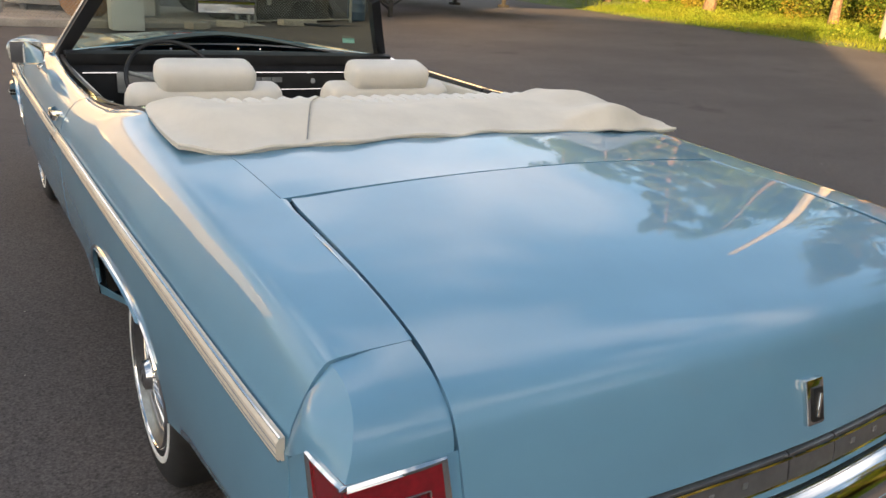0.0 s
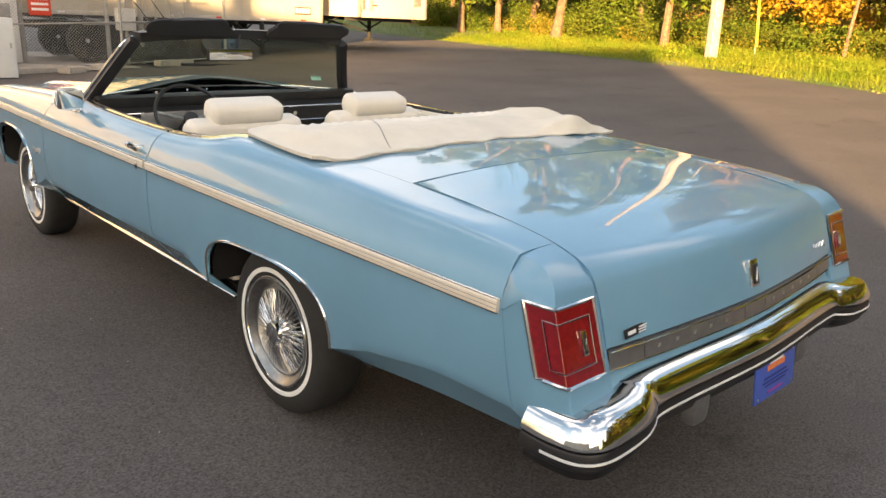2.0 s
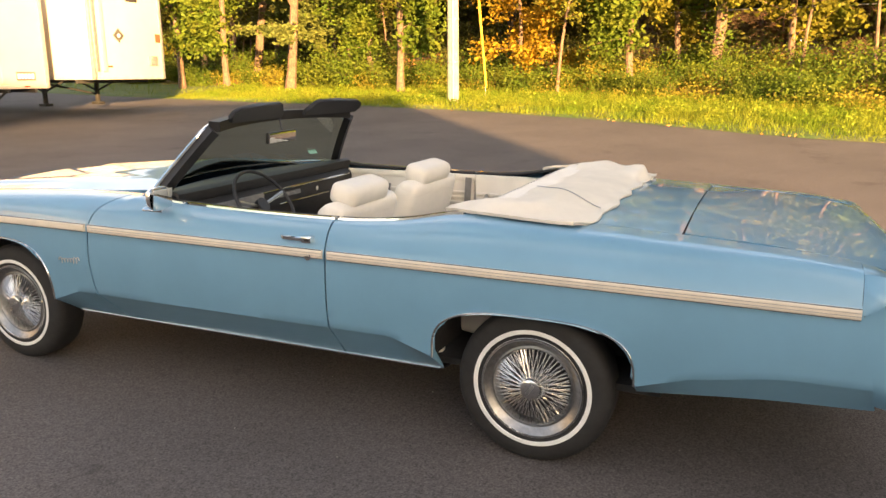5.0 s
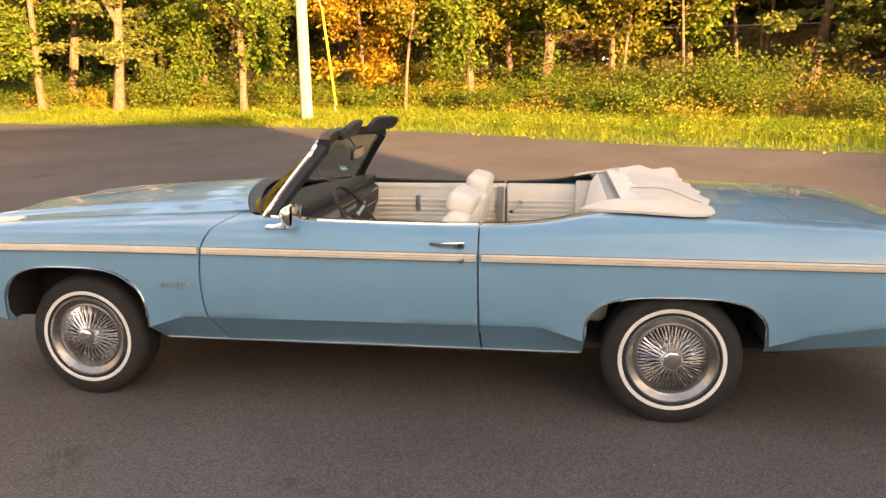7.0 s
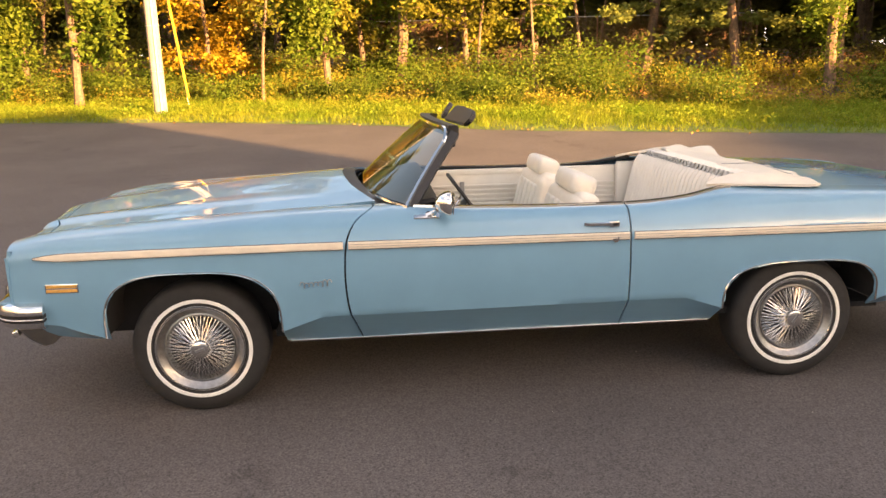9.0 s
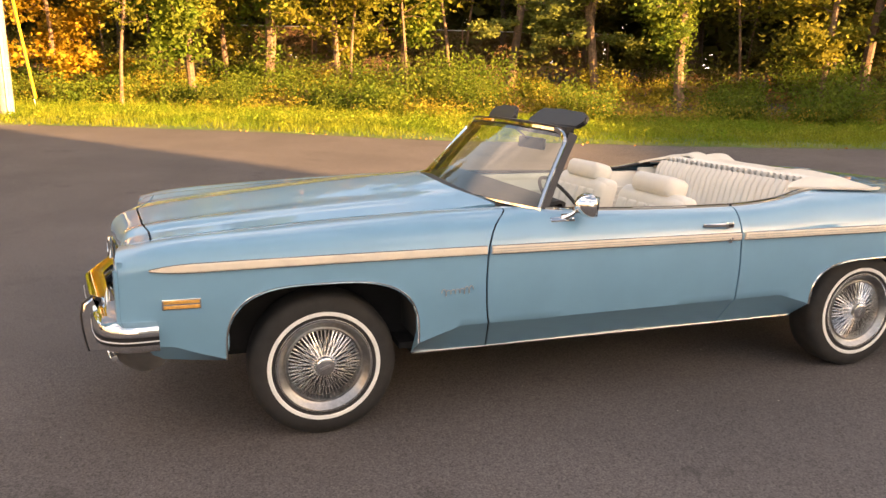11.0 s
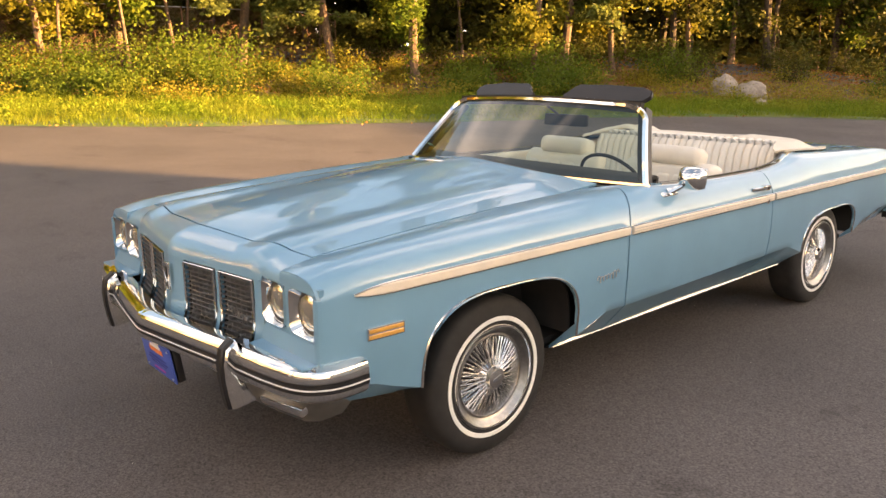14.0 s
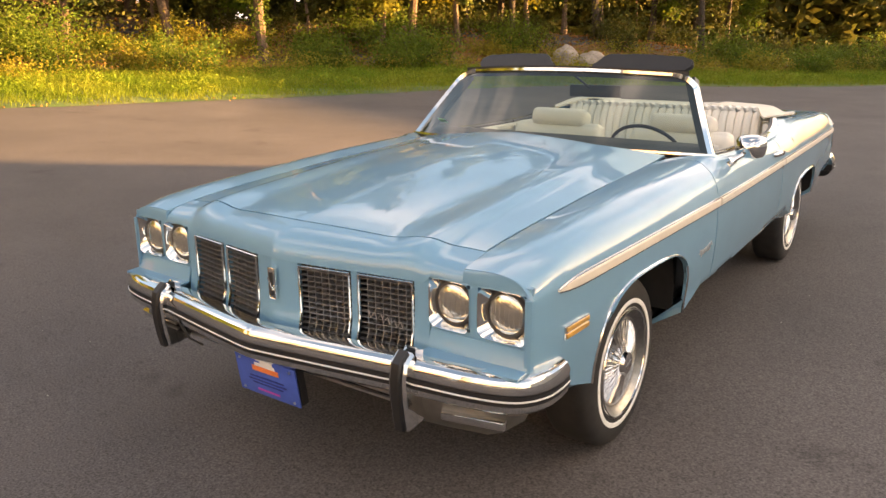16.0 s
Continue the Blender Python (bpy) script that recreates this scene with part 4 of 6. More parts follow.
        for i in range(-3, 4):
            hgt = 0.060 * math.sqrt(max(0.02, 1 - (i / 5) ** 2))
            part("rib", rod((s * xc + i * 0.016, yl - 0.0128 - 0.0006 * i * i, 0.726 - hgt * 0.85), (s * xc + i * 0.016, yl - 0.0128 - 0.0006 * i * i, 0.726 + hgt * 0.85), 0.0010, 5), LAMPGLASS, hl)
em = part("nose_emblem", box((0.034, 0.016, 0.115), (0, 2.542, 0.705), 0.004), CHROME, car, "upright chrome nose emblem")
part("emblem_inset", box((0.016, 0.008, 0.085), (0, 2.550, 0.705), 0.002), BLACK, em)
part("emblem_bar", box((0.006, 0.006, 0.05), (0, 2.554, 0.705), 0.001, (0, 25, 0)), CHROME, em)

FRONT = ("nose_centre_post", "lamp_post", "grille_post", "fender_front_edge", "lamp_valance", "bumper_filler", "grille", "grille_script", "headlamp", "lamp_divider", "lamp_surround", "nose_emblem")
for ob in car.children:
    if ob.name.split(".")[0] in FRONT:
        ob.location.z += 0.061                            # the lamps stand this much higher than first drawn
# cowl between hood and glass, dark wiper well
rows = [[(x, 0.66 + 0.19 * (1 - (x / 0.725) ** 2) - G - d, hood_z(x * 0.99, 0.70) - 0.012 - 0.15 * d) for d in (0, 0.03, 0.07)] for x in np.linspace(-0.72, 0.72, 25)]
sheet("cowl", rows, BLACK, car, 0.01, label="black wiper cowl")
for x0 in (-0.50, 0.12):
    wb = part("wiper", rod((x0, 0.785, 1.052), (x0 + 0.33, 0.765, 1.066), 0.0035, 6), BLACK, car, "black windscreen wiper arm")

# deck ahead of the trunk, trunk lid
def deck_z(x, y):
    xe, e = interp(y, UPPER)[5]
    return e + 0.026 * max(0.0, 1 - (x / xe) ** 2)


def lid_half(y):
    return interp(y, [(-2.97, 0.757), (-2.88, 0.752), (-2.76, 0.735), (-2.2, 0.710), (-2.13, 0.702), (-1.6, 0.702)])


rows = []
for u in np.linspace(-1, 1, 33):
    rows.append([(u * (interp(y, UPPER)[5][0] - 0.002), y, deck_z(u * interp(y, UPPER)[5][0], y)) for y in np.linspace(-2.126, -1.56, 12)])
sheet("rear_deck", rows, PAINT, car, 0.012, label="light blue deck panel behind the seats")


def lid_profile(x):
    a = abs(x) / 0.75
    front = -2.128 - G - 0.002 * a**6
    zt = 0.985 + 0.015 * (1 - a * a)
    top = [(front, deck_z(x, -2.13))]
    bend = 0.012 * (1 - a * a)
    return top + [(-2.40, 1.004 + bend), (-2.65, 0.981 + bend), (-2.80, 0.957 + bend * 0.8), (-2.876, 0.937 + bend * 0.6), (-2.912, 0.907 + bend * 0.4),
                  (-2.936, 0.862), (-2.962, 0.792), (-2.980, 0.727)]


rows = []
for u in np.linspace(-1, 1, 41):
    prof = [(i, p) for i, p in enumerate(lid_profile(u * 0.75))]
    col = []
    for k in np.linspace(0, len(prof) - 1, 49):
        y, z = interp(k, prof)
        y -= 0.050 * (1 - abs(u) ** 1.6) * smooth01(-2.76, -2.92, y)
        col.append((u * (lid_half(y) - G), y, z))
    rows.append(col)
sheet("trunk_lid", rows, PAINT, car, 0.012, out=(0, -0.6, 1), label="flat light blue trunk lid, closed")
# turned-down flanks of the lid
for s in (-1, 1):
    prof = [(i, p) for i, p in enumerate(lid_profile(0.75))]
    rows = []
    for k in np.linspace(2, len(prof) - 1, 30):
        y, z = interp(k, prof)
        x = s * (lid_half(y) - G)
        rows.append([(x, y, z - 0.001), (x - s * 0.002, y + 0.02 * smooth01(0.93, 0.86, z), z - 0.03), (x - s * 0.004, y + 0.05 * smooth01(0.93, 0.86, z), z - 0.06)])
    sheet("lid_flank", rows, PAINT, car, 0.006, out=(s, 0, 0))
# fill strips between lid and quarter, and round the tail lamps
for s in (-1, 1):
    rows = []
    for y in np.linspace(-2.765, -2.125, 24):
        e = interp(y, UPPER)[5]
        rows.append([(s * (lid_half(y) + G), y, e[1] - 0.002), (s * (e[0] + lid_half(y)) / 2, y, e[1] - 0.0005), (s * e[0], y, e[1])])
    sheet("quarter_top", rows, PAINT, car, 0.012)


def lamp_point(q, z, proud=0.0):
    """The tail lamp folds round the corner: q 0 to 1 is its rear face, 1 to 2 its side face; both lean out downwards."""
    lean = 0.33 * (0.866 - z)
    if q <= 1:
        return Vector((0.778 + 0.151 * q, -2.931 - lean - proud, z))
    return Vector((0.929 + 0.010 * (q - 1) + 0.02 * lean + proud, -2.931 + 0.093 * (q - 1) - lean - proud * max(0.0, 1.2 - q) * 5, z))


def mirrored(p, s):
    return (s * p[0], p[1], p[2])


TURNS = [-0.14, 0, 0.25, 0.5, 0.75, 0.97, 1.0, 1.03, 1.25, 1.5, 1.75, 2.0]
for s in (-1, 1):
    # cap from the quarter panel down to the lamp, with a ridge that meets the lamp's fold
    t_ = [Vector((p[0], -2.7668, p[1])) for p in interp(-2.765, UPPER)]
    seam = [t_[0], t_[1], t_[2], t_[3].lerp(t_[4], 0.5), t_[4].lerp(t_[5], 0.45), t_[5]]
    low = [Vector(p) for p in ((0.953, -2.785, 0.829), (0.951, -2.812, 0.848), (0.943, -2.838, 0.868), (0.929, -2.931, 0.870), (0.850, -2.932, 0.866), (0.757, -2.928, 0.864))]
    bend = [seam[0].lerp(low[0], 0.5), seam[1].lerp(low[1], 0.5) + Vector((0.004, 0, 0.002)), seam[2].lerp(low[2], 0.5) + Vector((0.008, -0.004, 0.006)),
            Vector((0.893, -2.872, 0.938)), Vector((0.828, -2.876, 0.934)), Vector((0.748, -2.880, 0.926))]
    rows = []
    for k in (0, 0.25, 0.5, 0.75, 1, 1.25, 1.5, 1.75, 2, 2.25, 2.5, 2.75, 2.94, 3, 3.06, 3.25, 3.5, 3.75, 4, 4.33, 4.66, 5):
        i, f = min(4, int(k)), k - min(4, int(k))
        p0, m, p1 = seam[i].lerp(seam[i + 1], f), bend[i].lerp(bend[i + 1], f), low[i].lerp(low[i + 1], f)
        c = m * 2 - (p0 + p1) / 2
        rows.append([mirrored(p0 * (1 - u) ** 2 + c * (2 * u * (1 - u)) + p1 * u * u, s) for u in np.linspace(0, 1, 12)])
    sheet("quarter_end_cap", rows, PAINT, car, 0.012, out=(0, -0.6, 1), label="light blue ridged quarter panel end cap")
    # corner from the lamp's side face to the quarter panel
    rows = []
    for z in np.linspace(0.470, 0.866, 12):
        e = lamp_point(2, z)
        x1, y1 = (side_x(-2.77, z) - 0.002 if z < 0.80 else 0.952), -2.754 - 0.22 * (0.86 - z)
        if z > 0.818:
            x1, y1 = 0.952 - 0.008 * (z - 0.818) / 0.048, -2.763 - 0.065 * (z - 0.818) / 0.048
        rows.append([(s * ((1 - u) * e.x + u * x1 + 0.010 * u * (1 - u)), (1 - u) * e.y + u * y1, z) for u in np.linspace(0, 1, 7)])
    sheet("tail_corner", rows, PAINT, car, 0.012, out=(s, -0.2, 0))
    rows = [[mirrored(lamp_point(q, z), s) for z in np.linspace(0.560, 0.672, 6)] for q in TURNS]
    sheet("lamp_lower_panel", rows, PAINT, car, 0.012, out=(s * 0.4, -1, 0))
    rows = [[(s * x, -2.929 - 0.33 * (0.866 - z), z) for z in np.linspace(0.560, 0.868, 6)] for x in (0.748, 0.760, 0.779)]
    sheet("lamp_inner_panel", rows, PAINT, car, 0.012, out=(0, -1, 0))
    rows = [[mirrored(lamp_point(q, z, 0.004), s) for z in np.linspace(0.672, 0.866, 7)] for q in TURNS[1:]]
    lamp = sheet("tail_lamp", rows, REDLENS, car, 0.02, out=(s * 0.4, -1, 0), label="red tail lamp folded round the corner, chrome rim")

    def rim_loop(q0, q1, z0, z1, proud):
        qs = [q for q in TURNS if q0 < q < q1]
        loop = [(q0, z1)] + [(q, z1) for q in qs] + [(q1, z) for z in np.linspace(z1, z0, 5)] + [(q, z0) for q in reversed(qs)] + [(q0, z) for z in np.linspace(z0, z1, 5)[:-1]]
        return [mirrored(lamp_point(q, z, proud), s) for q, z in loop]

    part("chrome_rim", sweep(rim_loop(0, 2, 0.672, 0.866, 0.005), circle(0.0056, 6), closed=True, up=(s * 0.4, 1, 0.2)), CHROME, lamp, "chrome lamp rim")
    part("lens_line", sweep(rim_loop(0.20, 1.42, 0.708, 0.828, 0.005), circle(0.0024, 5), closed=True, up=(s * 0.4, 1, 0.2)), REDDARK, lamp)
    part("lens_line", sweep(rim_loop(0.18, 1.45, 0.706, 0.830, 0.005), circle(0.0014, 5), closed=True, up=(s * 0.4, 1, 0.2)), GREYMETAL, lamp)
    for nm, size, proud, m, turn in (("lamp_emblem", (0.020, 0.012, 0.066), 0.006, CHROME, 0), ("emblem_inset", (0.011, 0.006, 0.052), 0.0115, BLACK, 0), ("emblem_bar", (0.004, 0.004, 0.034), 0.0140, CHROME, 14)):
        p = lamp_point(0.45, 0.766, proud)
        ob = part(nm, box(size, mirrored(p, s), 0.001, (-18, turn, 0)), m, lamp if nm == "lamp_emblem" else em_, "small chrome lamp emblem" if nm == "lamp_emblem" else "")
        if nm == "lamp_emblem":
            em_ = ob

# lower tail panel and grey strip with its seams
rows = [[(x, -3.022 + 0.054 * (abs(x) / 0.75) ** 1.6 - d, z) for d, z in ((0.0, 0.640), (0.010, 0.62), (0.035, 0.595), (0.075, 0.572))] for x in np.linspace(-0.755, 0.755, 31)]
sheet("tail_panel", rows, PAINT, car, 0.012, out=(0, -1, 0.3), label="light blue panel above the rear bumper")
strip_y = lambda x: -3.026 + 0.054 * (abs(x) / 0.75) ** 1.6
for x0, x1 in ((-0.745, -0.60), (-0.595, -0.075), (-0.070, 0.070), (0.075, 0.595), (0.60, 0.745)):
    rows = [[(x, strip_y(x) + dy, z) for dy, z in ((0.02, 0.646), (-0.004, 0.648), (-0.006, 0.655), (-0.004, 0.672), (-0.001, 0.690), (0.003, 0.707), (0.025, 0.710))] for x in np.linspace(x0, x1, 9)]
    st = sheet("tail_strip", rows, GREYMETAL, car, 0.006, out=(0, -1, 0), label="grey metal strip along the trunk edge")
    for zz in (0.650, 0.705):
        part("strip_bead", sweep([(x, strip_y(x) - 0.005, zz) for x in np.linspace(x0, x1, 9)], circle(0.003, 5)), CHROME, st)
    for i in range(max(0, int((x1 - x0) / 0.085) - 1) if x1 - x0 > 0.3 else 0):
        xx = x0 + 0.06 + i * 0.085
        part("strip_bar", box((0.012, 0.003, 0.012), (xx, strip_y(xx) - 0.0055, 0.680), 0.001), STEEL, st)
em = part("trunk_emblem", box((0.052, 0.016, 0.090), (0, -3.000, 0.790), 0.006, (-16, 0, 0)), CHROME, car, "upright chrome trunk emblem")
part("emblem_inset", box((0.030, 0.008, 0.066), (0, -3.010, 0.789), 0.003, (-16, 0, 0)), BLACK, em)
part("emblem_bar", box((0.008, 0.006, 0.046), (0, -3.014, 0.789), 0.001, (-16, 18, 0)), CHROME, em)
pts = [(0.53 + 0.11 * i / 12, -2.980, 0.778 + 0.012 * math.sin(i * 2.0)) for i in range(13)]
part("trunk_script", sweep(pts, circle(0.0035, 5), up=(0, 1, 0)), CHROME, car, "small chrome script on the trunk")
dl = part("dealer_badge", box((0.105, 0.004, 0.026), (-0.635, -2.976, 0.742), 0.001, (-16, 0, 2)), BLACK, car, "small black dealer badge")
part("badge_bar", box((0.040, 0.003, 0.010), (-0.655, -2.9785, 0.742), 0, (-16, 0, 2)), PALE, dl)
for i in range(3):
    part("badge_bar", box((0.038, 0.003, 0.004), (-0.603, -2.9785, 0.750 - 0.008 * i), 0, (-16, 0, 2)), PALE, dl)


for ob in car.children:
    if ob.name.split(".")[0] in ("tail_panel", "tail_strip", "trunk_emblem", "trunk_script", "dealer_badge"):
        ob.location = (0, -0.012, 0.012)


# bumpers
def bumper(name, plan, ring, label, mat=CHROME):
    return part(name, sweep(plan, ring, up=(0, 0, 1)), mat, car, label)


def arc_plan(pts, n=60):
    t = [(i, p) for i, p in enumerate(pts)]
    return [tuple(interp(k, t)) for k in np.linspace(0, len(pts) - 1, n)]


FB = [(-0.982, 2.29, 0.522), (-0.986, 2.36, 0.522), (-0.974, 2.43, 0.522), (-0.925, 2.492, 0.523), (-0.80, 2.530, 0.524), (-0.60, 2.560, 0.526), (-0.30, 2.612, 0.529), (-0.05, 2.652, 0.531), (0, 2.656, 0.531)]
FB = FB + [(-x, y, z) for x, y, z in FB[-2::-1]]
fplan = arc_plan(FB, 90)
ring = [(-0.060, 0.040), (-0.020, 0.048), (0.006, 0.046), (0.026, 0.036), (0.036, 0.016), (0.034, -0.004), (-0.06, -0.004)]
ring = [(-a, b) for a, b in ring]
fb = bumper("front_bumper", fplan, ring, "chrome front bumper with black rubber strip")
strip = lambda lo, hi, o: [(0.05, hi), (-o, hi), (-o, lo), (0.05, lo)]
part("rubber_strip", sweep(fplan, strip(-0.040, -0.006, 0.036)), BLACK, fb, "black rubber strip")
part("white_line", sweep(fplan, strip(-0.027, -0.022, 0.0385)), PALE, fb)
part("lower_chrome", sweep(fplan, [(0.06, -0.042), (-0.034, -0.042), (-0.030, -0.062), (-0.01, -0.078), (0.06, -0.080)]), CHROME, fb)
for s in (-1, 1):
    rows = [[(s * (x - 0.55 * max(0.0, 0.44 - z) * (x > 0.85)), y - d, 0.48 - (0.48 - z) * (0.5 if y < 2.40 else 0.85 if y < 2.46 else 1.0)) for d, z in ((0.0, 0.460), (0.012, 0.41), (0.04, 0.350), (0.10, 0.300))] for x, y in ((0.958, 2.34), (0.954, 2.41), (0.91, 2.475), (0.80, 2.515), (0.66, 2.545), (0.56, 2.560))]
    sheet("bumper_apron", rows, APRON, fb, 0.008, out=(0, 1, -0.5))
    sl = part("parking_lamp", box((0.21, 0.03, 0.030), (s * 0.80, 2.500, 0.392), 0.006, (-18, 0, s * -12)), CHROME, fb, "slim parking lamp under the bumper")
    for i in range(9):
        part("lamp_slat", box((0.010, 0.006, 0.022), (s * (0.715 + 0.021 * i), 2.527 - 0.0046 * i, 0.391), 0.001, (-18, 0, s * -12)), REFLECTOR, sl)
    # overrider
    og = part("bumper_guard", sweep([(s * 0.600, 2.562 + q, z) for q, z in ((-0.03, 0.575), (0.012, 0.578), (0.036, 0.560), (0.044, 0.52), (0.042, 0.46), (0.034, 0.40), (0.024, 0.350))],
              [(-0.034, -0.02), (-0.034, 0.014), (-0.026, 0.022), (0.026, 0.022), (0.034, 0.014), (0.034, -0.02)], up=(0, 1, 0)), CHROME, fb, "chrome bumper guard with black pad")
    part("guard_pad", sweep([(s * 0.600, 2.568 + q, z) for q, z in ((-0.03, 0.583), (0.015, 0.586), (0.042, 0.564), (0.051, 0.52), (0.049, 0.46), (0.041, 0.40), (0.030, 0.348))],
         [(-0.020, -0.01), (-0.020, 0.014), (-0.014, 0.020), (0.014, 0.020), (0.020, 0.014), (0.020, -0.01)], up=(0, 1, 0)), BLACK, og, "black rubber pad")
    # flank of the guard, running back under the bumper
    rows = [[(s * 0.634 - s * 0.002 * k, 2.600 - 0.13 * k - 0.012 * j, 0.505 - (0.155 - 0.03 * k) * j / 3) for j in range(4)] for k in np.linspace(0, 1, 5)]
    sheet("guard_flank", rows, CHROME, og, 0.006, out=(s, 0, 0))
    rows = [[(s * 0.566 + s * 0.002 * k, 2.600 - 0.13 * k - 0.012 * j, 0.505 - (0.155 - 0.03 * k) * j / 3) for j in range(4)] for k in np.linspace(0, 1, 5)]
    sheet("guard_flank", rows, CHROME, og, 0.006, out=(-s, 0, 0))
part("air_dam", box((1.2, 0.04, 0.075), (0, 2.50, 0.415), 0.01), BLACK, car, "black opening below the bumper")
for i in range(3):
    part("dam_bar", box((1.05, 0.012, 0.010), (0, 2.530 + 0.004 * i, 0.388 + 0.025 * i), 0.002), GREYMETAL, car)


def plate(name, x, y, z, rx, flip):
    p = part(name, box((0.30, 0.006, 0.150), (0, 0, 0), 0.002), PLATEBLUE, None, "blue licence plate with a small picture")
    p.parent = car
    p.matrix_basis = pose(x, y, z, rx, 0, 180 if flip else 0)
    for w, h, px, pz, m in ((0.13, 0.020, 0.0, 0.035, ORANGE), (0.10, 0.012, 0.0, 0.052, PALE), (0.06, 0.014, 0.01, 0.064, PALE), (0.11, 0.007, 0, -0.052, MAGENTA), (0.17, 0.005, 0, 0.0, INKBLUE), (0.19, 0.005, 0, -0.014, INKBLUE), (0.15, 0.005, 0, -0.027, INKBLUE)):
        part("printed_bar", box((w, 0.002, h), (px, -0.0042, pz)), m, p)
    for px in (-0.125, 0.125):
        for pz in (-0.06, 0.06):
            part("plate_screw", cyl(0.005, 0.004, pose(px, -0.0045, pz, 90, 0, 0), 8), STEEL, p)


plate("front_plate", -0.03, 2.624, 0.440, 8, True)
part("plate_bracket", box((0.26, 0.03, 0.14), (-0.05, 2.600, 0.44), 0.004, (-8, 0, 0)), BLACK, car)
for ob in car.children:
    if ob.name.split(".")[0] in ("front_bumper", "air_dam", "dam_bar"):
        ob.location = (0, -0.012, 0.064)
RB = [(-0.938, -2.875, 0.556), (-0.942, -2.950, 0.558), (-0.936, -3.030, 0.564), (-0.905, -3.068, 0.570), (-0.84, -3.078, 0.574), (-0.74, -3.074, 0.578), (-0.68, -3.060, 0.584), (-0.62, -3.040, 0.590), (-0.45, -3.044, 0.592), (-0.22, -3.058, 0.593), (0, -3.066, 0.593)]
RB = RB + [(-x, y, z) for x, y, z in RB[-2::-1]]
rplan = arc_plan(RB, 110)
rr = lambda pts: [(-a, b) for a, b in pts]
ring = [(0.085, 0.026), (0.040, 0.034), (0.012, 0.031), (-0.006, 0.020), (-0.016, 0.004), (-0.030, -0.020), (-0.034, -0.038), (-0.028, -0.046), (0.06, -0.046)]
rb = bumper("rear_bumper", rplan, rr(ring), "chrome rear bumper with black rubber strip")
part("rubber_strip", sweep(rplan, rr([(0.06, -0.048), (-0.030, -0.048), (-0.034, -0.056), (-0.034, -0.094), (-0.028, -0.100), (0.06, -0.100)])), BLACK, rb, "black rubber strip")
part("white_line", sweep(rplan[5:-5], rr([(0.03, -0.070), (-0.0365, -0.070), (-0.0365, -0.077), (0.03, -0.077)])), PALE, rb)
part("lower_lip", sweep(rplan, rr([(0.08, -0.102), (-0.022, -0.102), (-0.014, -0.128), (0.02, -0.150), (0.08, -0.155)])), BLACK, rb)
for s in (-1, 1):
    part("bumper_guard", box((0.09, 0.05, 0.10), (s * 0.36, -3.050, 0.445), 0.018), GREYMETAL, rb)
plate("rear_plate", 0.09, -3.105, 0.450, -6, False)
rb.location = (0, -0.012, 0.012)

# ---- windscreen
def ws(u, v):
    """u across from -1 to 1, v from base to top."""
    bx, by, bz = u * 0.885, 0.50 + 0.26 * (1 - abs(u) ** 2.2), 1.032 + 0.030 * (1 - u * u)
    tx, ty, tz = u * 0.700, 0.255 + 0.10 * (1 - abs(u) ** 2.4), 1.380 + 0.026 * (1 - u * u)
    return Vector((bx + (tx - bx) * v, by + (ty - by) * v + 0.03 * v * (1 - v), bz + (tz - bz) * v))


def ws_top(u):
    q = max(0.0, (abs(u) - 0.86) / 0.14)
    return 1 - 0.17 * (1 - math.sqrt(max(0.0, 1 - q * q)))


rows = [[ws(u, v * ws_top(u)) for v in np.linspace(0, 1, 10)] for u in sorted(set(list(np.linspace(-1, 1, 25)) + [-0.985, -0.96, -0.94, 0.94, 0.96, 0.985]))]
wg = link_mesh("windscreen", [p for r in rows for p in r], grid_faces(len(rows), 10), GLASS, car, "curved tinted windscreen glass")
wg.visible_shadow = False
for s in (-1, 1):
    pts = [ws(s, v) + Vector((s * 0.006, 0, 0)) for v in np.linspace(-0.03, 0.83, 12)]
    for q in np.linspace(0.08, 1, 9):
        t = q * math.pi / 2
        pts.append(ws(s * (0.86 + 0.14 * math.cos(t)), 0.83 + 0.17 * math.sin(t)) + Vector((s * 0.006 * math.cos(t), 0, 0.008 * math.sin(t))))
    part("windscreen_pillar", sweep(pts, [(-0.013, -0.010), (0.010, -0.010), (0.013, 0.003), (0.008, 0.010), (-0.010, 0.010), (-0.016, 0.003)], up=(0, -1, 0)), CHROME, car, "chrome windscreen pillar")
    pts = [ws(s, v) + Vector((-s * 0.020, -0.034, -0.008)) for v in np.linspace(-0.08, 0.97, 14)]
    part("pillar_trim", sweep(pts, [(-0.030, -0.026), (0.022, -0.026), (0.024, 0.020), (-0.030, 0.020)], up=(0, -1, 0)), BLACK, car, "black inner pillar trim")
pts = [ws(u, 1.0) + Vector((0, 0, 0.008)) for u in np.linspace(-0.86, 0.86, 31)]
part("windscreen_header", sweep(pts, [(-0.010, -0.006), (0.008, -0.007), (0.011, 0.001), (0.006, 0.008), (-0.008, 0.009)]), CHROME, car, "chrome windscreen header")
pts = [ws(u, 0.965) + Vector((0, -0.040, 0.010)) for u in np.linspace(-0.95, 0.95, 31)]
part("header_trim", sweep(pts, [(-0.030, -0.026), (0.030, -0.026), (0.030, 0.026), (-0.030, 0.030)]), BLACK, car, "black inner header rail")
pts = [ws(u, -0.015) + Vector((0, 0.012, 0.002)) for u in np.linspace(-1.03, 1.03, 35)]
part("windscreen_base_trim", sweep(pts, [(-0.010, -0.005), (0.009, -0.006), (0.009, 0.003), (-0.008, 0.006)]), CHROME, car, "chrome windscreen base moulding")
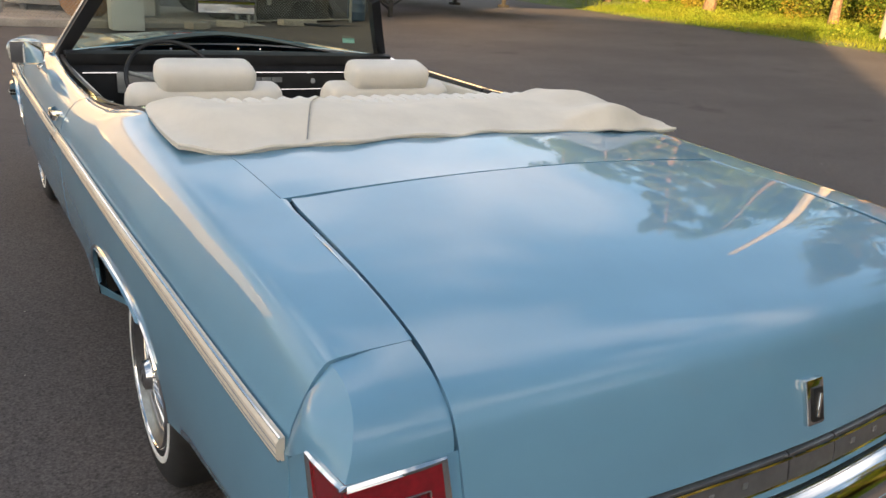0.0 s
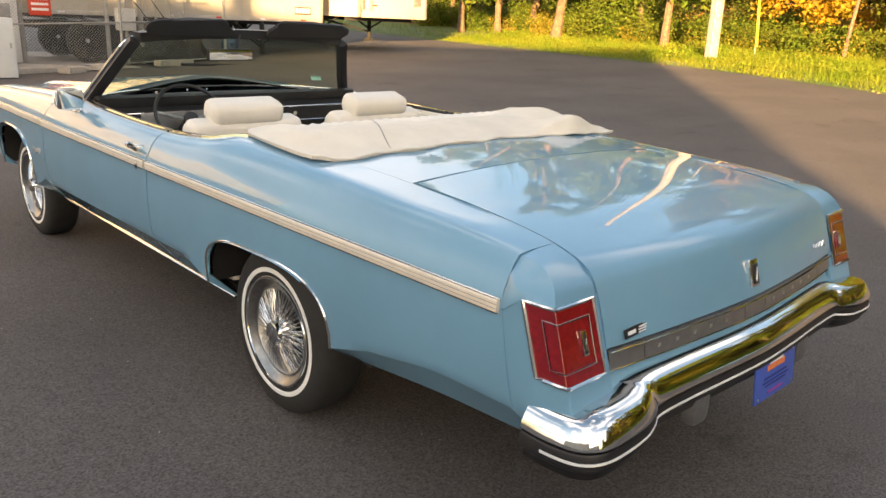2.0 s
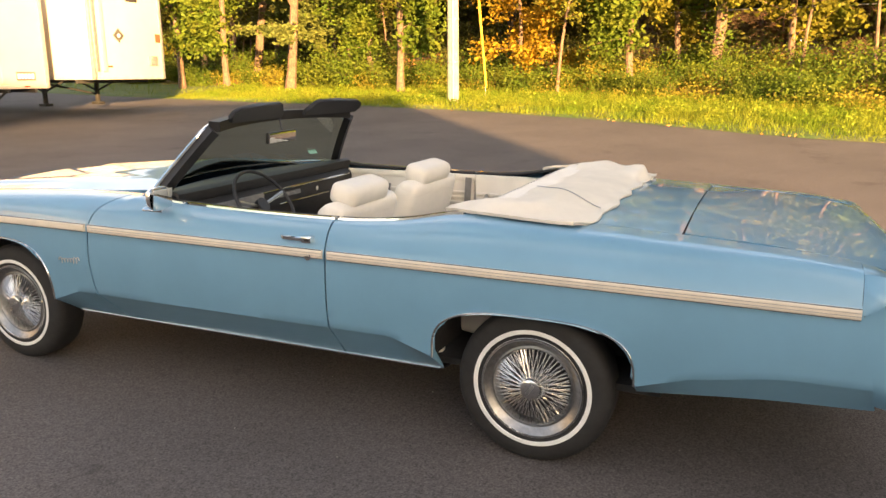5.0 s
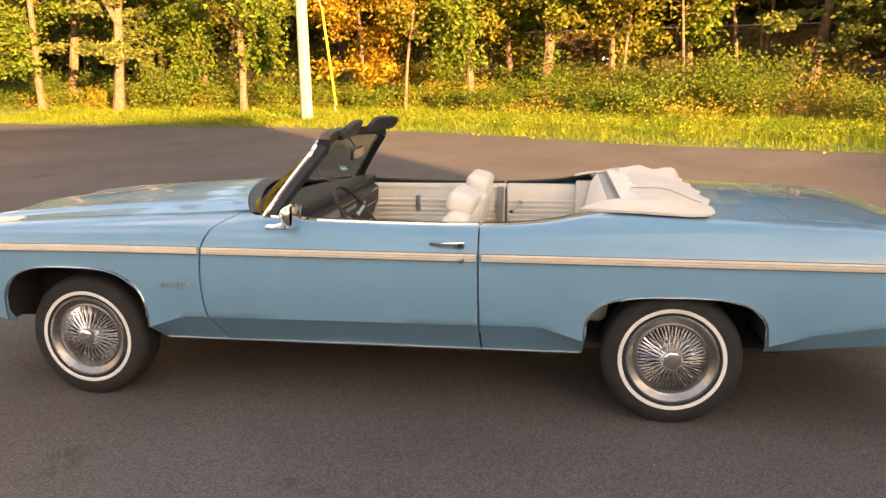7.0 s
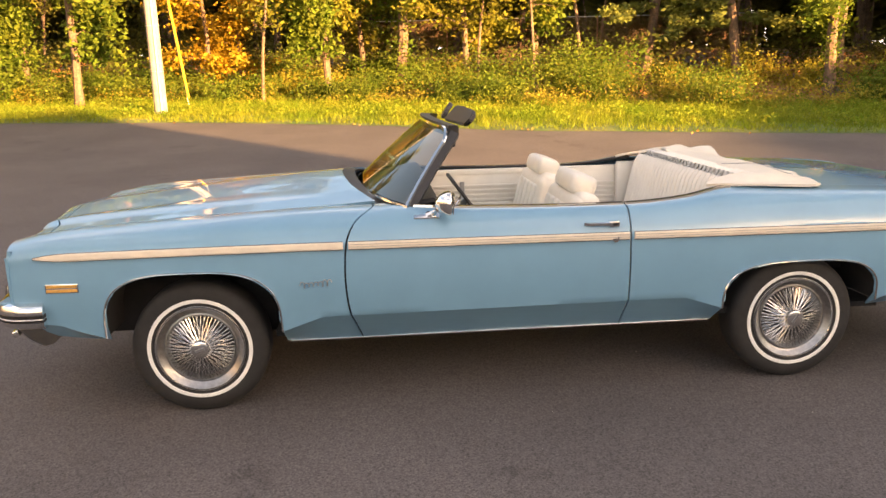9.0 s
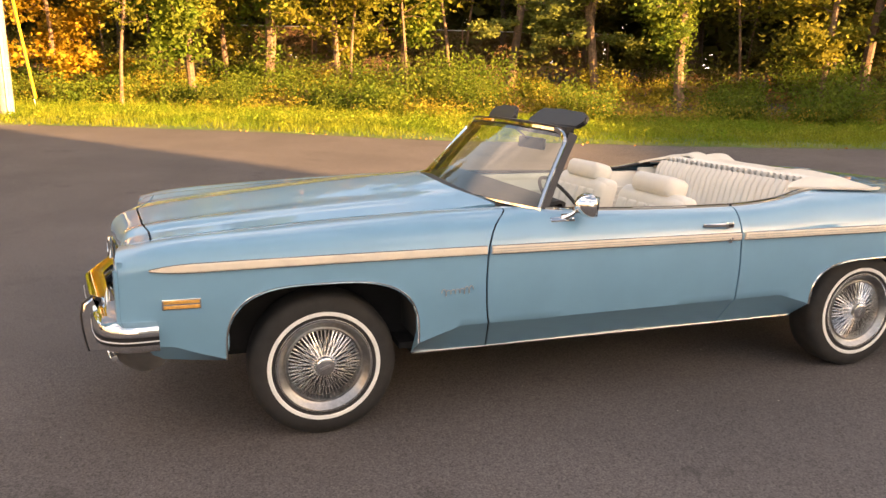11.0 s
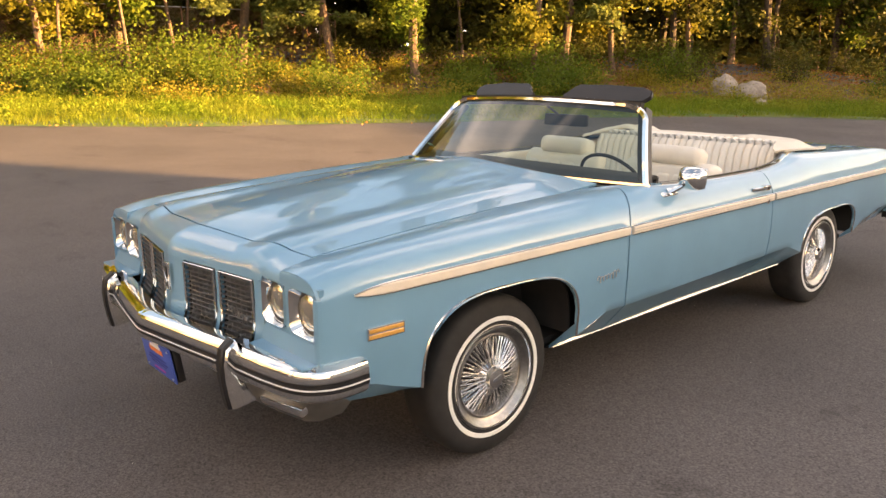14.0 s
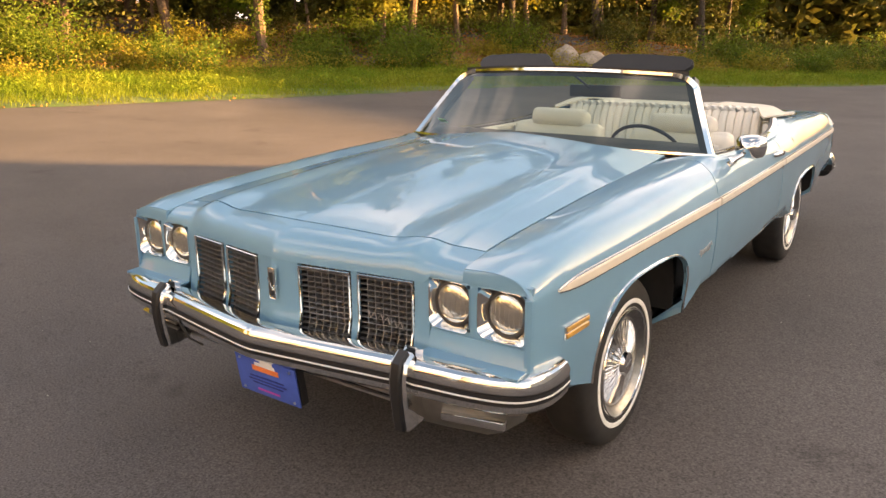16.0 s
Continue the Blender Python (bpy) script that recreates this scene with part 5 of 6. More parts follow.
# folded-up sun visors
for s in (-1, 1):
    loop = [(0.115, 0.0), (0.63, 0.0), (0.665, 0.035), (0.655, 0.075), (0.60, 0.100), (0.40, 0.112), (0.20, 0.115), (0.165, 0.095), (0.15, 0.055), (0.115, 0.045)]
    bm = bmesh.new()
    fr = [bm.verts.new((s * x, 0.225 - 0.060 * (x / 0.66) ** 2 - 0.58 * h - 0.012, 1.394 + 0.78 * h)) for x, h in loop]
    bk = [bm.verts.new((s * x, 0.225 - 0.060 * (x / 0.66) ** 2 - 0.58 * h + 0.010, 1.408 + 0.78 * h)) for x, h in loop]
    bm.faces.new(fr)
    bm.faces.new(bk[::-1])
    for i in range(len(loop)):
        j = (i + 1) % len(loop)
        bm.faces.new((fr[i], fr[j], bk[j], bk[i]))
    bmesh.ops.bevel(bm, geom=list(bm.edges), offset=0.006, segments=2, affect="EDGES")
    part("sun_visor", bm, BLACK, car, "black sun visor folded up above the header")
rv = part("rear_view_mirror", box((0.300, 0.022, 0.068), (-0.14, 0.205, 1.292), 0.010, (5, 0, 4)), BLACK, car, "interior rear-view mirror")
part("mirror_glass", box((0.284, 0.004, 0.056), (-0.1391, 0.1925, 1.2908), 0.001, (5, 0, 4)), CHROME, rv)
part("mirror_stem", rod((-0.11, 0.215, 1.31), (-0.02, 0.30, 1.405), 0.006), BLACK, rv)
for i, (u, v) in enumerate(((0.80, 0.20),)):
    q = ws(u, v)
    part("window_sticker", box((0.07, 0.002, 0.035), tuple(q + Vector((0, -0.012, 0))), 0, (-48, 0, -18)), STICKER, car, "small green inspection sticker")

# ---- interior
part("floor_pan", box((1.70, 3.3, 0.03), (0, -0.45, 0.375), 0.0), CARPET, car, "black carpeted floor")
part("chassis", box((1.10, 3.3, 0.08), (0, 0.0, 0.33), 0.02), PAINT_UNDER, car, "dark underbody")
part("engine_bay", box((1.36, 1.45, 0.40), (0, 1.55, 0.57), 0.02), PAINT_UNDER, car)
part("trunk_well", box((1.30, 1.15, 0.34), (0, -2.25, 0.70), 0.02), PAINT_UNDER, car)
part("firewall", box((1.62, 0.04, 0.62), (0, 0.66, 0.66), 0.0), PAINT_UNDER, car)
part("spare_dark", box((1.80, 0.04, 0.35), (0, -1.66, 0.75), 0.0), PAINT_UNDER, car)
rows = []
for x in np.linspace(-0.86, 0.86, 25):
    c = 1 - (x / 0.86) ** 2
    prof = [(0.50 + 0.20 * c, 1.030), (0.44 + 0.06 * c, 1.048), (0.365, 1.060), (0.338, 1.046), (0.342, 1.010), (0.355, 0.99), (0.318, 0.965), (0.325, 0.86), (0.37, 0.75), (0.44, 0.65)]
    rows.append([(x, y, z) for y, z in prof])
dash = sheet("dashboard", rows, DASH, car, 0.02, out=(0, -1, 0.6), label="black padded dashboard")
part("dash_trim", sweep([(x, 0.316, 0.958) for x in (-0.80, 0.0, 0.80)], circle(0.005, 6)), CHROME, dash)
part("dash_trim", sweep([(x, 0.324, 0.866) for x in (-0.02, 0.4, 0.80)], circle(0.004, 6)), CHROME, dash)
for i in range(4):
    part("vent_slot", box((0.055, 0.01, 0.026), (-0.02 + i * 0.06, 0.316, 0.920), 0.002), GREYMETAL, dash)
part("instrument_panel", box((0.46, 0.012, 0.10), (-0.42, 0.314, 0.912), 0.008), GREYMETAL, dash, "dark instrument panel")
part("glovebox_knob", cyl(0.014, 0.02, pose(0.36, 0.308, 0.915, 90, 0, 0), 14), CHROME, dash)
# steering wheel
sw = Matrix.Translation((-0.43, 0.125, 0.950)) @ Euler((radians(54), 0, 0)).to_matrix().to_4x4()
bm = sweep([sw @ Vector((0.208 * math.cos(a), 0.208 * math.sin(a), 0)) for a in np.linspace(0, 2 * math.pi, 41)[:-1]], circle(0.0100, 8), closed=True, up=tuple(sw.to_3x3() @ Vector((0, 0, 1))))
wh = part("steering_wheel", bm, BLACK, car, "thin black steering wheel with metal spokes")
for a in (12, 168, 270):
    part("spoke", rod(sw @ Vector((0.04 * math.cos(radians(a)), 0.04 * math.sin(radians(a)), -0.03)), sw @ Vector((0.198 * math.cos(radians(a)), 0.198 * math.sin(radians(a)), 0)), 0.009, 6), STEEL, wh)
part("horn_pad", cyl(0.042, 0.030, sw @ pose(0, 0, -0.025), 20), BLACK, wh)
part("steering_column", rod(sw @ Vector((0, 0, -0.04)), sw @ Vector((0, 0.0, -0.30)), 0.035, 12), BLACK, wh)
part("shift_lever", rod((-0.33, 0.20, 0.92), (-0.22, 0.14, 0.98), 0.006, 6), CHROME, wh)


def cushion(name, size, at, rot, mat, label="", bev=0.05, sub=True, parent=car):
    bm = box(size, (0, 0, 0), bev, seg=4)
    ob = part(name, bm, mat, parent, label)
    ob.data.polygons.foreach_set("use_smooth", [True] * len(ob.data.polygons))
    ob.matrix_basis = pose(*at, *rot)
    return ob


for s in (-1, 1):
    SX = -0.43 if s < 0 else 0.41
    fs = cushion("front_seat", (0.66, 0.56, 0.20), (SX, -0.15, 0.60), (6, 0, 0), VINYL, "white vinyl front seat with headrest", 0.06)
    inv = fs.matrix_basis.inverted()

    def under(ob):
        ob.parent = fs
        ob.matrix_basis = inv @ ob.matrix_basis
        return ob

    under(cushion("backrest", (0.64, 0.15, 0.46), (SX, -0.425, 0.785), (14, 0, 0), VINYL, "", 0.065))
    under(cushion("shoulder_bolster", (0.63, 0.13, 0.12), (SX, -0.480, 0.965), (14, 0, 0), VINYL, "", 0.055))
    under(cushion("headrest", (0.40, 0.155, 0.118), (SX - 0.005, -0.485, 1.056), (16, 0, 0), VINYL, "thick white headrest", 0.055))
    for i in range(5):
        under(cushion("backrest_pleat", (0.085, 0.045, 0.34), (SX - 0.22 + 0.11 * i, -0.358, 0.79), (14, 0, 0), VINYL, "", 0.020))
    for q in (-0.06, 0.06):
        a = part("headrest_post", rod((SX + q, -0.48, 0.98), (SX + q, -0.485, 1.04), 0.006), CHROME, None)
        under(a)
    part("seat_belt", sweep([(s * 0.79, -0.58, 0.45), (s * 0.80, -0.585, 0.75), (s * 0.82, -0.59, 0.97)], [(-0.002, -0.022), (0.002, -0.022), (0.002, 0.022), (-0.002, 0.022)], up=(0, 1, 0)), GREYMETAL, car, "grey seat belt strap")
    # door inner trim with pleats, armrest and crank
    dt = part("door_trim", box((0.035, 1.20, 0.55), (s * 0.862, -0.02, 0.70), 0.012), VINYL, car, "white vinyl door card")
    part("door_trim_top", box((0.05, 1.22, 0.045), (s * 0.862, -0.02, 0.965), 0.015), VINYL, dt)
    for i in range(5):
        part("trim_rib", box((0.02, 1.10, 0.020), (s * 0.842, -0.02, 0.865 - 0.035 * i), 0.008), VINYL, dt)
    part("armrest", box((0.07, 0.42, 0.05), (s * 0.83, -0.12, 0.72), 0.018), VINYL, dt)
    part("pull_strap", box((0.014, 0.035, 0.12), (s * 0.836, 0.02, 0.84), 0.004), GREYMETAL, dt)
    rt = part("rear_side_trim", box((0.05, 0.50, 0.58), (s * 0.845, -0.885, 0.70), 0.015), VINYL, car, "white vinyl rear side panel")
    part("side_trim_top", box((0.05, 0.60, 0.040), (s * 0.850, -0.93, 0.968), 0.015), VINYL, rt)
    for i in range(5):
        part("trim_rib", box((0.02, 0.48, 0.020), (s * 0.818, -0.885, 0.865 - 0.035 * i), 0.008), VINYL, rt)
    part("side_trim_rear", box((0.05, 0.30, 0.32), (s * 0.785, -1.27, 0.86), 0.015), VINYL, rt)
    ck = part("window_crank", rod((s * 0.815, -0.73, 0.86), (s * 0.775, -0.73, 0.86), 0.016, 12), CHROME, rt, "chrome window crank")
    part("crank_arm", rod((s * 0.778, -0.73, 0.86), (s * 0.772, -0.67, 0.80), 0.007), CHROME, ck)
    part("crank_knob", rod((s * 0.772, -0.67, 0.80), (s * 0.745, -0.67, 0.80), 0.011, 10), CHROME, ck)
# door mirror on the driver's side
bm = sweep([(-1.028, 0.372 - 0.076 * t, 1.056) for t in (0, 0.12, 0.35, 0.7, 0.92, 1.0)],
           [(0.076 * math.copysign(abs(math.cos(q)) ** 0.7, math.cos(q)), 0.060 * math.copysign(abs(math.sin(q)) ** 0.7, math.sin(q))) for q in np.linspace(0, 2 * math.pi, 25)[:-1]],
           up=(0, 0, 1), radii=[0.15, 0.42, 0.72, 0.95, 1.0, 0.96])
dm = part("door_mirror", bm, CHROME, car, "chrome door mirror on a stalk")
part("mirror_face", box((0.125, 0.004, 0.096), (-1.028, 0.284, 1.056), 0.0015, (7, 0, 0)), CHROME, dm, "round-cornered mirror glass")
part("mirror_stalk", sweep([(-0.955, 0.40, 0.985), (-0.975, 0.375, 0.998), (-1.012, 0.360, 1.022)], circle(0.013, 8), radii=[1.8, 1.2, 0.8]), CHROME, dm)
part("mirror_foot", box((0.05, 0.13, 0.016), (-0.958, 0.41, 0.986), 0.006, (0, -28, 0)), CHROME, dm)
# rear bench
rs = cushion("rear_seat", (1.30, 0.52, 0.22), (0, -1.02, 0.56), (6, 0, 0), VINYL, "white pleated vinyl rear bench seat", 0.06)
inv = rs.matrix_basis.inverted()
rbk = cushion("rear_backrest", (1.50, 0.12, 0.50), (0, -1.325, 0.825), (20, 0, 0), VINYL, "", 0.05)
rbk.parent, rbk.matrix_basis = rs, inv @ rbk.matrix_basis
# pleats that run up the backrest and roll over its top
for i in range(26):
    x = -0.69 + 0.0552 * i
    path = [(x, y, z) for y, z in ((-1.150, 0.60), (-1.190, 0.78), (-1.225, 0.94), (-1.245, 1.02), (-1.275, 1.066), (-1.325, 1.084), (-1.400, 1.087), (-1.480, 1.072))]
    c = part("pleat", sweep(path, circle(0.0295, 8, 0.024), up=(0, -1, 0.3)), VINYL, None)
    c.parent, c.matrix_basis = rs, inv @ c.matrix_basis


part("well_liner", box((1.62, 0.52, 0.012), (0, -1.53, 1.020), 0.003), VINYL, car, "white vinyl well liner")
# folded-top boot cover
def boot(u, v):
    """u across, v from the seat back to the rear hem."""
    a = abs(u)
    half = interp(v, [(0, 0.77), (0.25, 0.828), (0.6, 0.845), (1, 0.84)]) + (0.085 * v if u > 0 else 0.0)
    x = u * half
    yf = -1.400 + 0.29 * smooth01(0.82, 1.0, a)
    yr = -1.79 + (0.02 * a**8 if u > 0 else 0.07 * a**5) + 0.012 * math.sin(u * 17)
    y = yf + (yr - yf) * v
    top = 1.102 + 0.030 * math.exp(-((u - 0.74) / 0.12) ** 2) + 0.012 * math.exp(-((u + 0.55) / 0.2) ** 2)
    surf = interp(max(-1.80, min(-1.0, y)), UPPER)[5][1] + 0.026 * (1 - (x / 0.75) ** 2) + 0.010
    surf = max(surf, 1.012)
    surf += 0.075 * math.exp(-((u - 0.70) / 0.20) ** 2) * smooth01(0.45, 0.80, v) * smooth01(1.0, 0.88, v)
    edge = smooth01(0.88, 1.0, a)
    z = (top + 0.010 * smooth01(0, 0.4, v) + (surf - top - 0.01) * smooth01(0.30, 1.0, v)) * (1 - edge) + edge * (surf + 0.014)
    z += 0.008 * noise.noise(Vector((x * 5, y * 7, 3))) * (1 - edge)
    if v > 0.93:
        z += 0.0030 * (1 + math.sin(u * 23 + math.sin(u * 9))) - 0.003
    return (x, y, z)


rows = [[boot(u, v) for v in np.linspace(0, 1, 34)] for u in np.linspace(-1, 1, 61)]
bt = sheet("top_boot", rows, BOOTVINYL, car, 0.014, label="cream vinyl boot covering the folded top")
pts = [(x, y - 0.002, z - 0.002) for x, y, z in [boot(u, 1.0) for u in np.linspace(-1, 1, 61)]]
part("hem", sweep(pts, circle(0.006, 6)), BOOTVINYL, bt)
pts = [(x, y, z + 0.004) for x, y, z in [boot(-0.42 - 0.02 * k, k / 9 * 0.93) for k in range(10)]]
part("seam", sweep(pts, circle(0.002, 4)), GREYMETAL, bt)
pts = [boot(u, 0.0) for u in np.linspace(-0.80, 0.80, 31)]
part("front_edge", sweep([(x, y + 0.003, z - 0.008) for x, y, z in pts], circle(0.007, 6)), BOOTVINYL, bt, "rolled front edge of the cover")


# ---- wheels
def wheel():
    w = thing("wheel", "", "")
    T = 0.345
    prof = [(0.085, 0.195), (0.097, 0.215), (0.103, 0.245), (0.104, 0.275), (0.102, 0.302), (0.092, 0.325), (0.076, 0.340), (0.05, T), (-0.05, T), (-0.076, 0.340), (-0.092, 0.325), (-0.100, 0.30), (-0.10, 0.24), (-0.08, 0.19), (0.0, 0.185)]
    part("tyre", revolve(prof, 64, closed=True), RUBBER, w, "black tyre with a white sidewall band")
    part("whitewall", revolve([(0.1025, 0.2425), (0.1058, 0.2445), (0.1065, 0.253), (0.1050, 0.2615), (0.1015, 0.263)], 72), WHITEWALL, w, "white sidewall band")
    part("rim", revolve([(0.088, 0.228), (0.101, 0.226), (0.105, 0.219), (0.100, 0.210), (0.088, 0.200), (0.080, 0.185), (0.082, 0.176), (0.070, 0.168), (0.045, 0.162), (0.032, 0.14), (0.030, 0.02)], 64), RIMSTEEL, w, "bright metal wheel cover rim")
    part("rim_shadow", revolve([(0.047, 0.161), (0.034, 0.139), (0.032, 0.05), (0.034, 0.0)], 40), BLACK, w)
    part("rim_edge", revolve([(0.101, 0.2245), (0.1075, 0.222), (0.1075, 0.216), (0.101, 0.214)], 64), CHROME, w)
    hub = part("hub_cap", revolve([(0.045, 0.075), (0.070, 0.070), (0.085, 0.055), (0.100, 0.047), (0.116, 0.043), (0.120, 0.034), (0.120, 0.0005)], 40), CHROME, w, "chrome wire-wheel hub cap")
    part("hub_emblem", box((0.004, 0.05, 0.012), (0.121, 0, 0), 0.001, (20, 0, 0)), GREYMETAL, hub)
    n = 54
    for i in range(n):
        a = 2 * math.pi * i / n
        for k, (b, x0, r0, x1) in enumerate(((a + 0.13, 0.098, 0.048, 0.078), (a - 0.13, 0.078, 0.066, 0.066))):
            bb = b if i % 2 else 2 * a - b
            part("spoke", rod((x0, r0 * math.cos(a), r0 * math.sin(a)), (x1, 0.170 * math.cos(bb), 0.170 * math.sin(bb)), 0.0025, 5), WIRE, w)
    return w


w0 = wheel()
w0.parent = car
for k, (x, y, turn) in enumerate(((-0.825, 1.575, 180), (-0.825, -1.575, 180), (0.825, 1.575, 0), (0.825, -1.575, 0))):
    m = pose(x, y, 0.338, 37 * k, 0, turn)
    if k == 0:
        w0.matrix_basis = m
    else:
        copy_thing(w0, m)
for y in (1.575, -1.575):
    part("axle", rod((-0.8, y, 0.33), (0.8, y, 0.33), 0.04, 10), PAINT_UNDER, car)

# ---------------- utility pole ----------------
def leaned(ob, x, y, lean_x=0, lean_y=0, turn=0):
    ob.matrix_basis = pose(x, y, ground_z(x, y), lean_x, lean_y, turn)
    return ob


pole = thing("utility_pole", "tall weathered pale wooden utility pole standing in grass", "pole")
part("shaft", cyl(0.175, 10.4, pose(0, 0, 5.0), 20, 0.13), POLEWOOD, pole)
part("conduit", rod((-0.17, -0.07, 0), (-0.15, -0.07, 6), 0.035, 10), GALV, pole, "grey conduit strapped to the pole")
for z in (1.2, 2.4, 3.6):
    part("band", cyl(0.18, 0.03, pose(0, 0, z), 20), GALV, pole)
leaned(pole, 17.25, 6.45, 0, -0.6)
guy = thing("guy_wire", "pole guy wire with a yellow plastic guard", "cable")
part("guard", rod((0, 0, 0.35), (0.28, 0.42, 3.4), 0.035, 10), YELLOW, guy, "yellow plastic guard")
part("wire", rod((0, 0, 0), (0.62, 0.93, 6.7), 0.008, 6), GALV, guy)
guy.matrix_basis = pose(19.1, 6.1, ground_z(19.1, 6.1))


# ---------------- rocks ----------------
def rock(x, y, sx, sy, sz, seed, turn):
    bm = bmesh.new()
    bmesh.ops.create_icosphere(bm, subdivisions=4, radius=1.0)
    for v in bm.verts:
        d = 1 + 0.22 * noise.noise(v.co * 1.3 + Vector((seed, 0, 0))) + 0.10 * noise.noise(v.co * 3.1 + Vector((0, seed, 0)))
        q = v.co * d
        v.co = Vector((q.x * sx, q.y * sy, max(-0.2, q.z * sz)))
    ob = part("boulder", bm, ROCK, None, "weathered grey-brown boulder on the grass bank")
    tagged(ob, category="rock", group="boulders on the bank")
    ob.matrix_basis = pose(x, y, ground_z(x, y) + sz * 0.45, 0, 0, turn)


rock(10.9, -22.0, 0.48, 0.50, 0.50, 1.0, 20)
rock(9.7, -21.6, 0.50, 0.52, 0.48, 4.0, 80)
rock(8.5, -19.9, 0.20, 0.20, 0.18, 7.0, 10)


# ---------------- trailers ----------------
def trailer(x, y, turn, length, z0, label, nose_first=False):
    """Origin at the near lower corner; the long side runs along local x, the width along local y."""
    t = thing("box_trailer", label, "trailer", "parked trailers")
    H, Wd = 2.75, 2.55
    leg = 2.4 if nose_first else length - 1.8
    axles = (length - 1.3, length - 2.6) if nose_first else (1.3, 2.6)
    part("box_body", box((length, Wd, H), (length / 2, Wd / 2, z0 + H / 2), 0.02), TRAILWHITE, t)
    part("bottom_rail", box((length + 0.02, Wd + 0.03, 0.10), (length / 2, Wd / 2, z0 + 0.05), 0.01), TRAILGREY, t)
    for cx in (0.02, length - 0.02):
        for cy in (0.02, Wd - 0.02):
            part("corner_post", box((0.10, 0.10, H), (cx, cy, z0 + H / 2), 0.03), GALV, t)
    n = int(length / 1.2)
    for i in range(1, n):
        part("side_seam", box((0.035, 0.012, H - 0.2), (length * i / n, -0.004, z0 + H / 2 + 0.03), 0.003), TRAILWHITE, t)
    for i in range(6):
        part("reflector", box((0.16, 0.008, 0.04), (length * (i + 0.5) / 6, -0.022, z0 + 0.06)), SIGNRED if i % 2 else PALE, t)
    for cy in (0.35, Wd - 0.35):
        g = part("landing_leg", box((0.10, 0.10, z0 - 0.10), (leg, cy, (z0 - 0.1) / 2 + 0.1), 0.01), DARKSTEEL, t)
        part("foot", box((0.28, 0.24, 0.08), (leg, cy, 0.09), 0.01), DARKSTEEL, g)
        part("brace", rod((leg, cy, 0.45), (leg + 0.9, cy, z0), 0.03), DARKSTEEL, g)
        part("brace", rod((leg, cy, 0.45), (leg - 0.9, cy, z0), 0.03), DARKSTEEL, g)
    part("cross_brace", rod((leg, 0.35, 0.35), (leg, Wd - 0.35, z0 - 0.1), 0.03), DARKSTEEL, t)
    for i in range(10):
        part("floor_beam", box((0.08, Wd, 0.10), (length * (i + 0.5) / 10, Wd / 2, z0 - 0.05)), DARKSTEEL, t)
    for xx in axles:
        for cy in (0.18, Wd - 0.18):
            wv = revolve([(-0.13, 0.28), (-0.13, 0.46), (-0.10, 0.50), (0.10, 0.50), (0.13, 0.46), (0.13, 0.28), (0.09, 0.26), (0.09, 0.05)], 28)
            wv.transform(pose(xx, cy, 0.50, 0, 0, 90))
            part("trailer_wheel", wv, RUBBER, t)
    part("under_rail", box((3.4, 1.2, 0.18), (sum(axles) / 2, Wd / 2, z0 - 0.25), 0.02), DARKSTEEL, t)
    part("number_panel", box((0.55, 0.008, 0.22), (length - 0.65, -0.006, z0 + 0.32)), GREYMETAL, t)
    for i in range(5):
        part("number_bar", box((0.07, 0.006, 0.12), (length - 0.86 + 0.10 * i, -0.012, z0 + 0.32)), PALE, t)
    t.matrix_basis = pose(x, y, ground_z(x + 2, y), 0, 0, turn)
    return t


ta = trailer(3.0, 15.5, 0, 7.9, 1.10, "long white box trailer parked behind the fence")
tb = trailer(14.0, 14.4, 90, 14.0, 0.80, "white box trailer with its nose towards the lot", True)
# nose fittings of the second trailer
for nm, size, at, m in (("corner_rail", (0.05, 0.10, 2.7), (-0.03, 2.45, 2.37), GALV), ("nose_rail", (0.05, 0.12, 2.7), (-0.03, 2.20, 2.37), TRAILGREY), ("junction_box", (0.06, 0.26, 0.26), (-0.04, 0.42, 1.32), GALV),
                        ("warning_label", (0.01, 0.20, 0.24), (-0.012, 0.16, 1.95), SIGNRED), ("number_bar", (0.01, 0.42, 0.10), (-0.012, 1.05, 2.95), DARKSTEEL), ("reflector", (0.01, 0.16, 0.05), (-0.012, 2.0, 1.15), SIGNRED)):
    part(nm, box(size, at, 0.004), m, tb)
part("hazard_placard", box((0.01, 0.27, 0.27), (-0.013, 1.62, 1.98), 0.0, (45, 0, 0)), GREYMETAL, tb, "diamond placard holder")
part("placard_centre", box((0.01, 0.08, 0.08), (-0.019, 1.62, 1.98), 0.0, (45, 0, 0)), PALE, tb)

# ---------------- fenced yard ----------------
fence = thing("chain_link_fence", "galvanised chain-link fence with barbed wire on angled arms", "fence")
posts = [(7.2, 14.4), (4.6, 14.4), (2.0, 14.4), (-0.6, 14.4), (-3.2, 14.4)]
for x, y in posts:
    z = ground_z(x, y)
    po = part("fence_post", rod((x, y, z), (x, y, z + 1.95), 0.035, 10), GALV, fence)
    part("barb_arm", rod((x, y, z + 1.95), (x + 0.02, y - 0.28, z + 2.25), 0.018), GALV, po)
for (x0, y0), (x1, y1) in zip(posts, posts[1:]):
    for dz in (0.08, 1.0, 1.92):
        part("fence_rail", rod((x0, y0, ground_z(x0, y0) + dz), (x1, y1, ground_z(x1, y1) + dz), 0.018, 6), GALV, fence)
    for k in (0.1, 0.2, 0.28):
        part("barbed_wire", rod((x0, y0 - k, ground_z(x0, y0) + 1.96 + k), (x1, y1 - k, ground_z(x1, y1) + 1.96 + k), 0.005, 4), GALV, fence)
wires = []
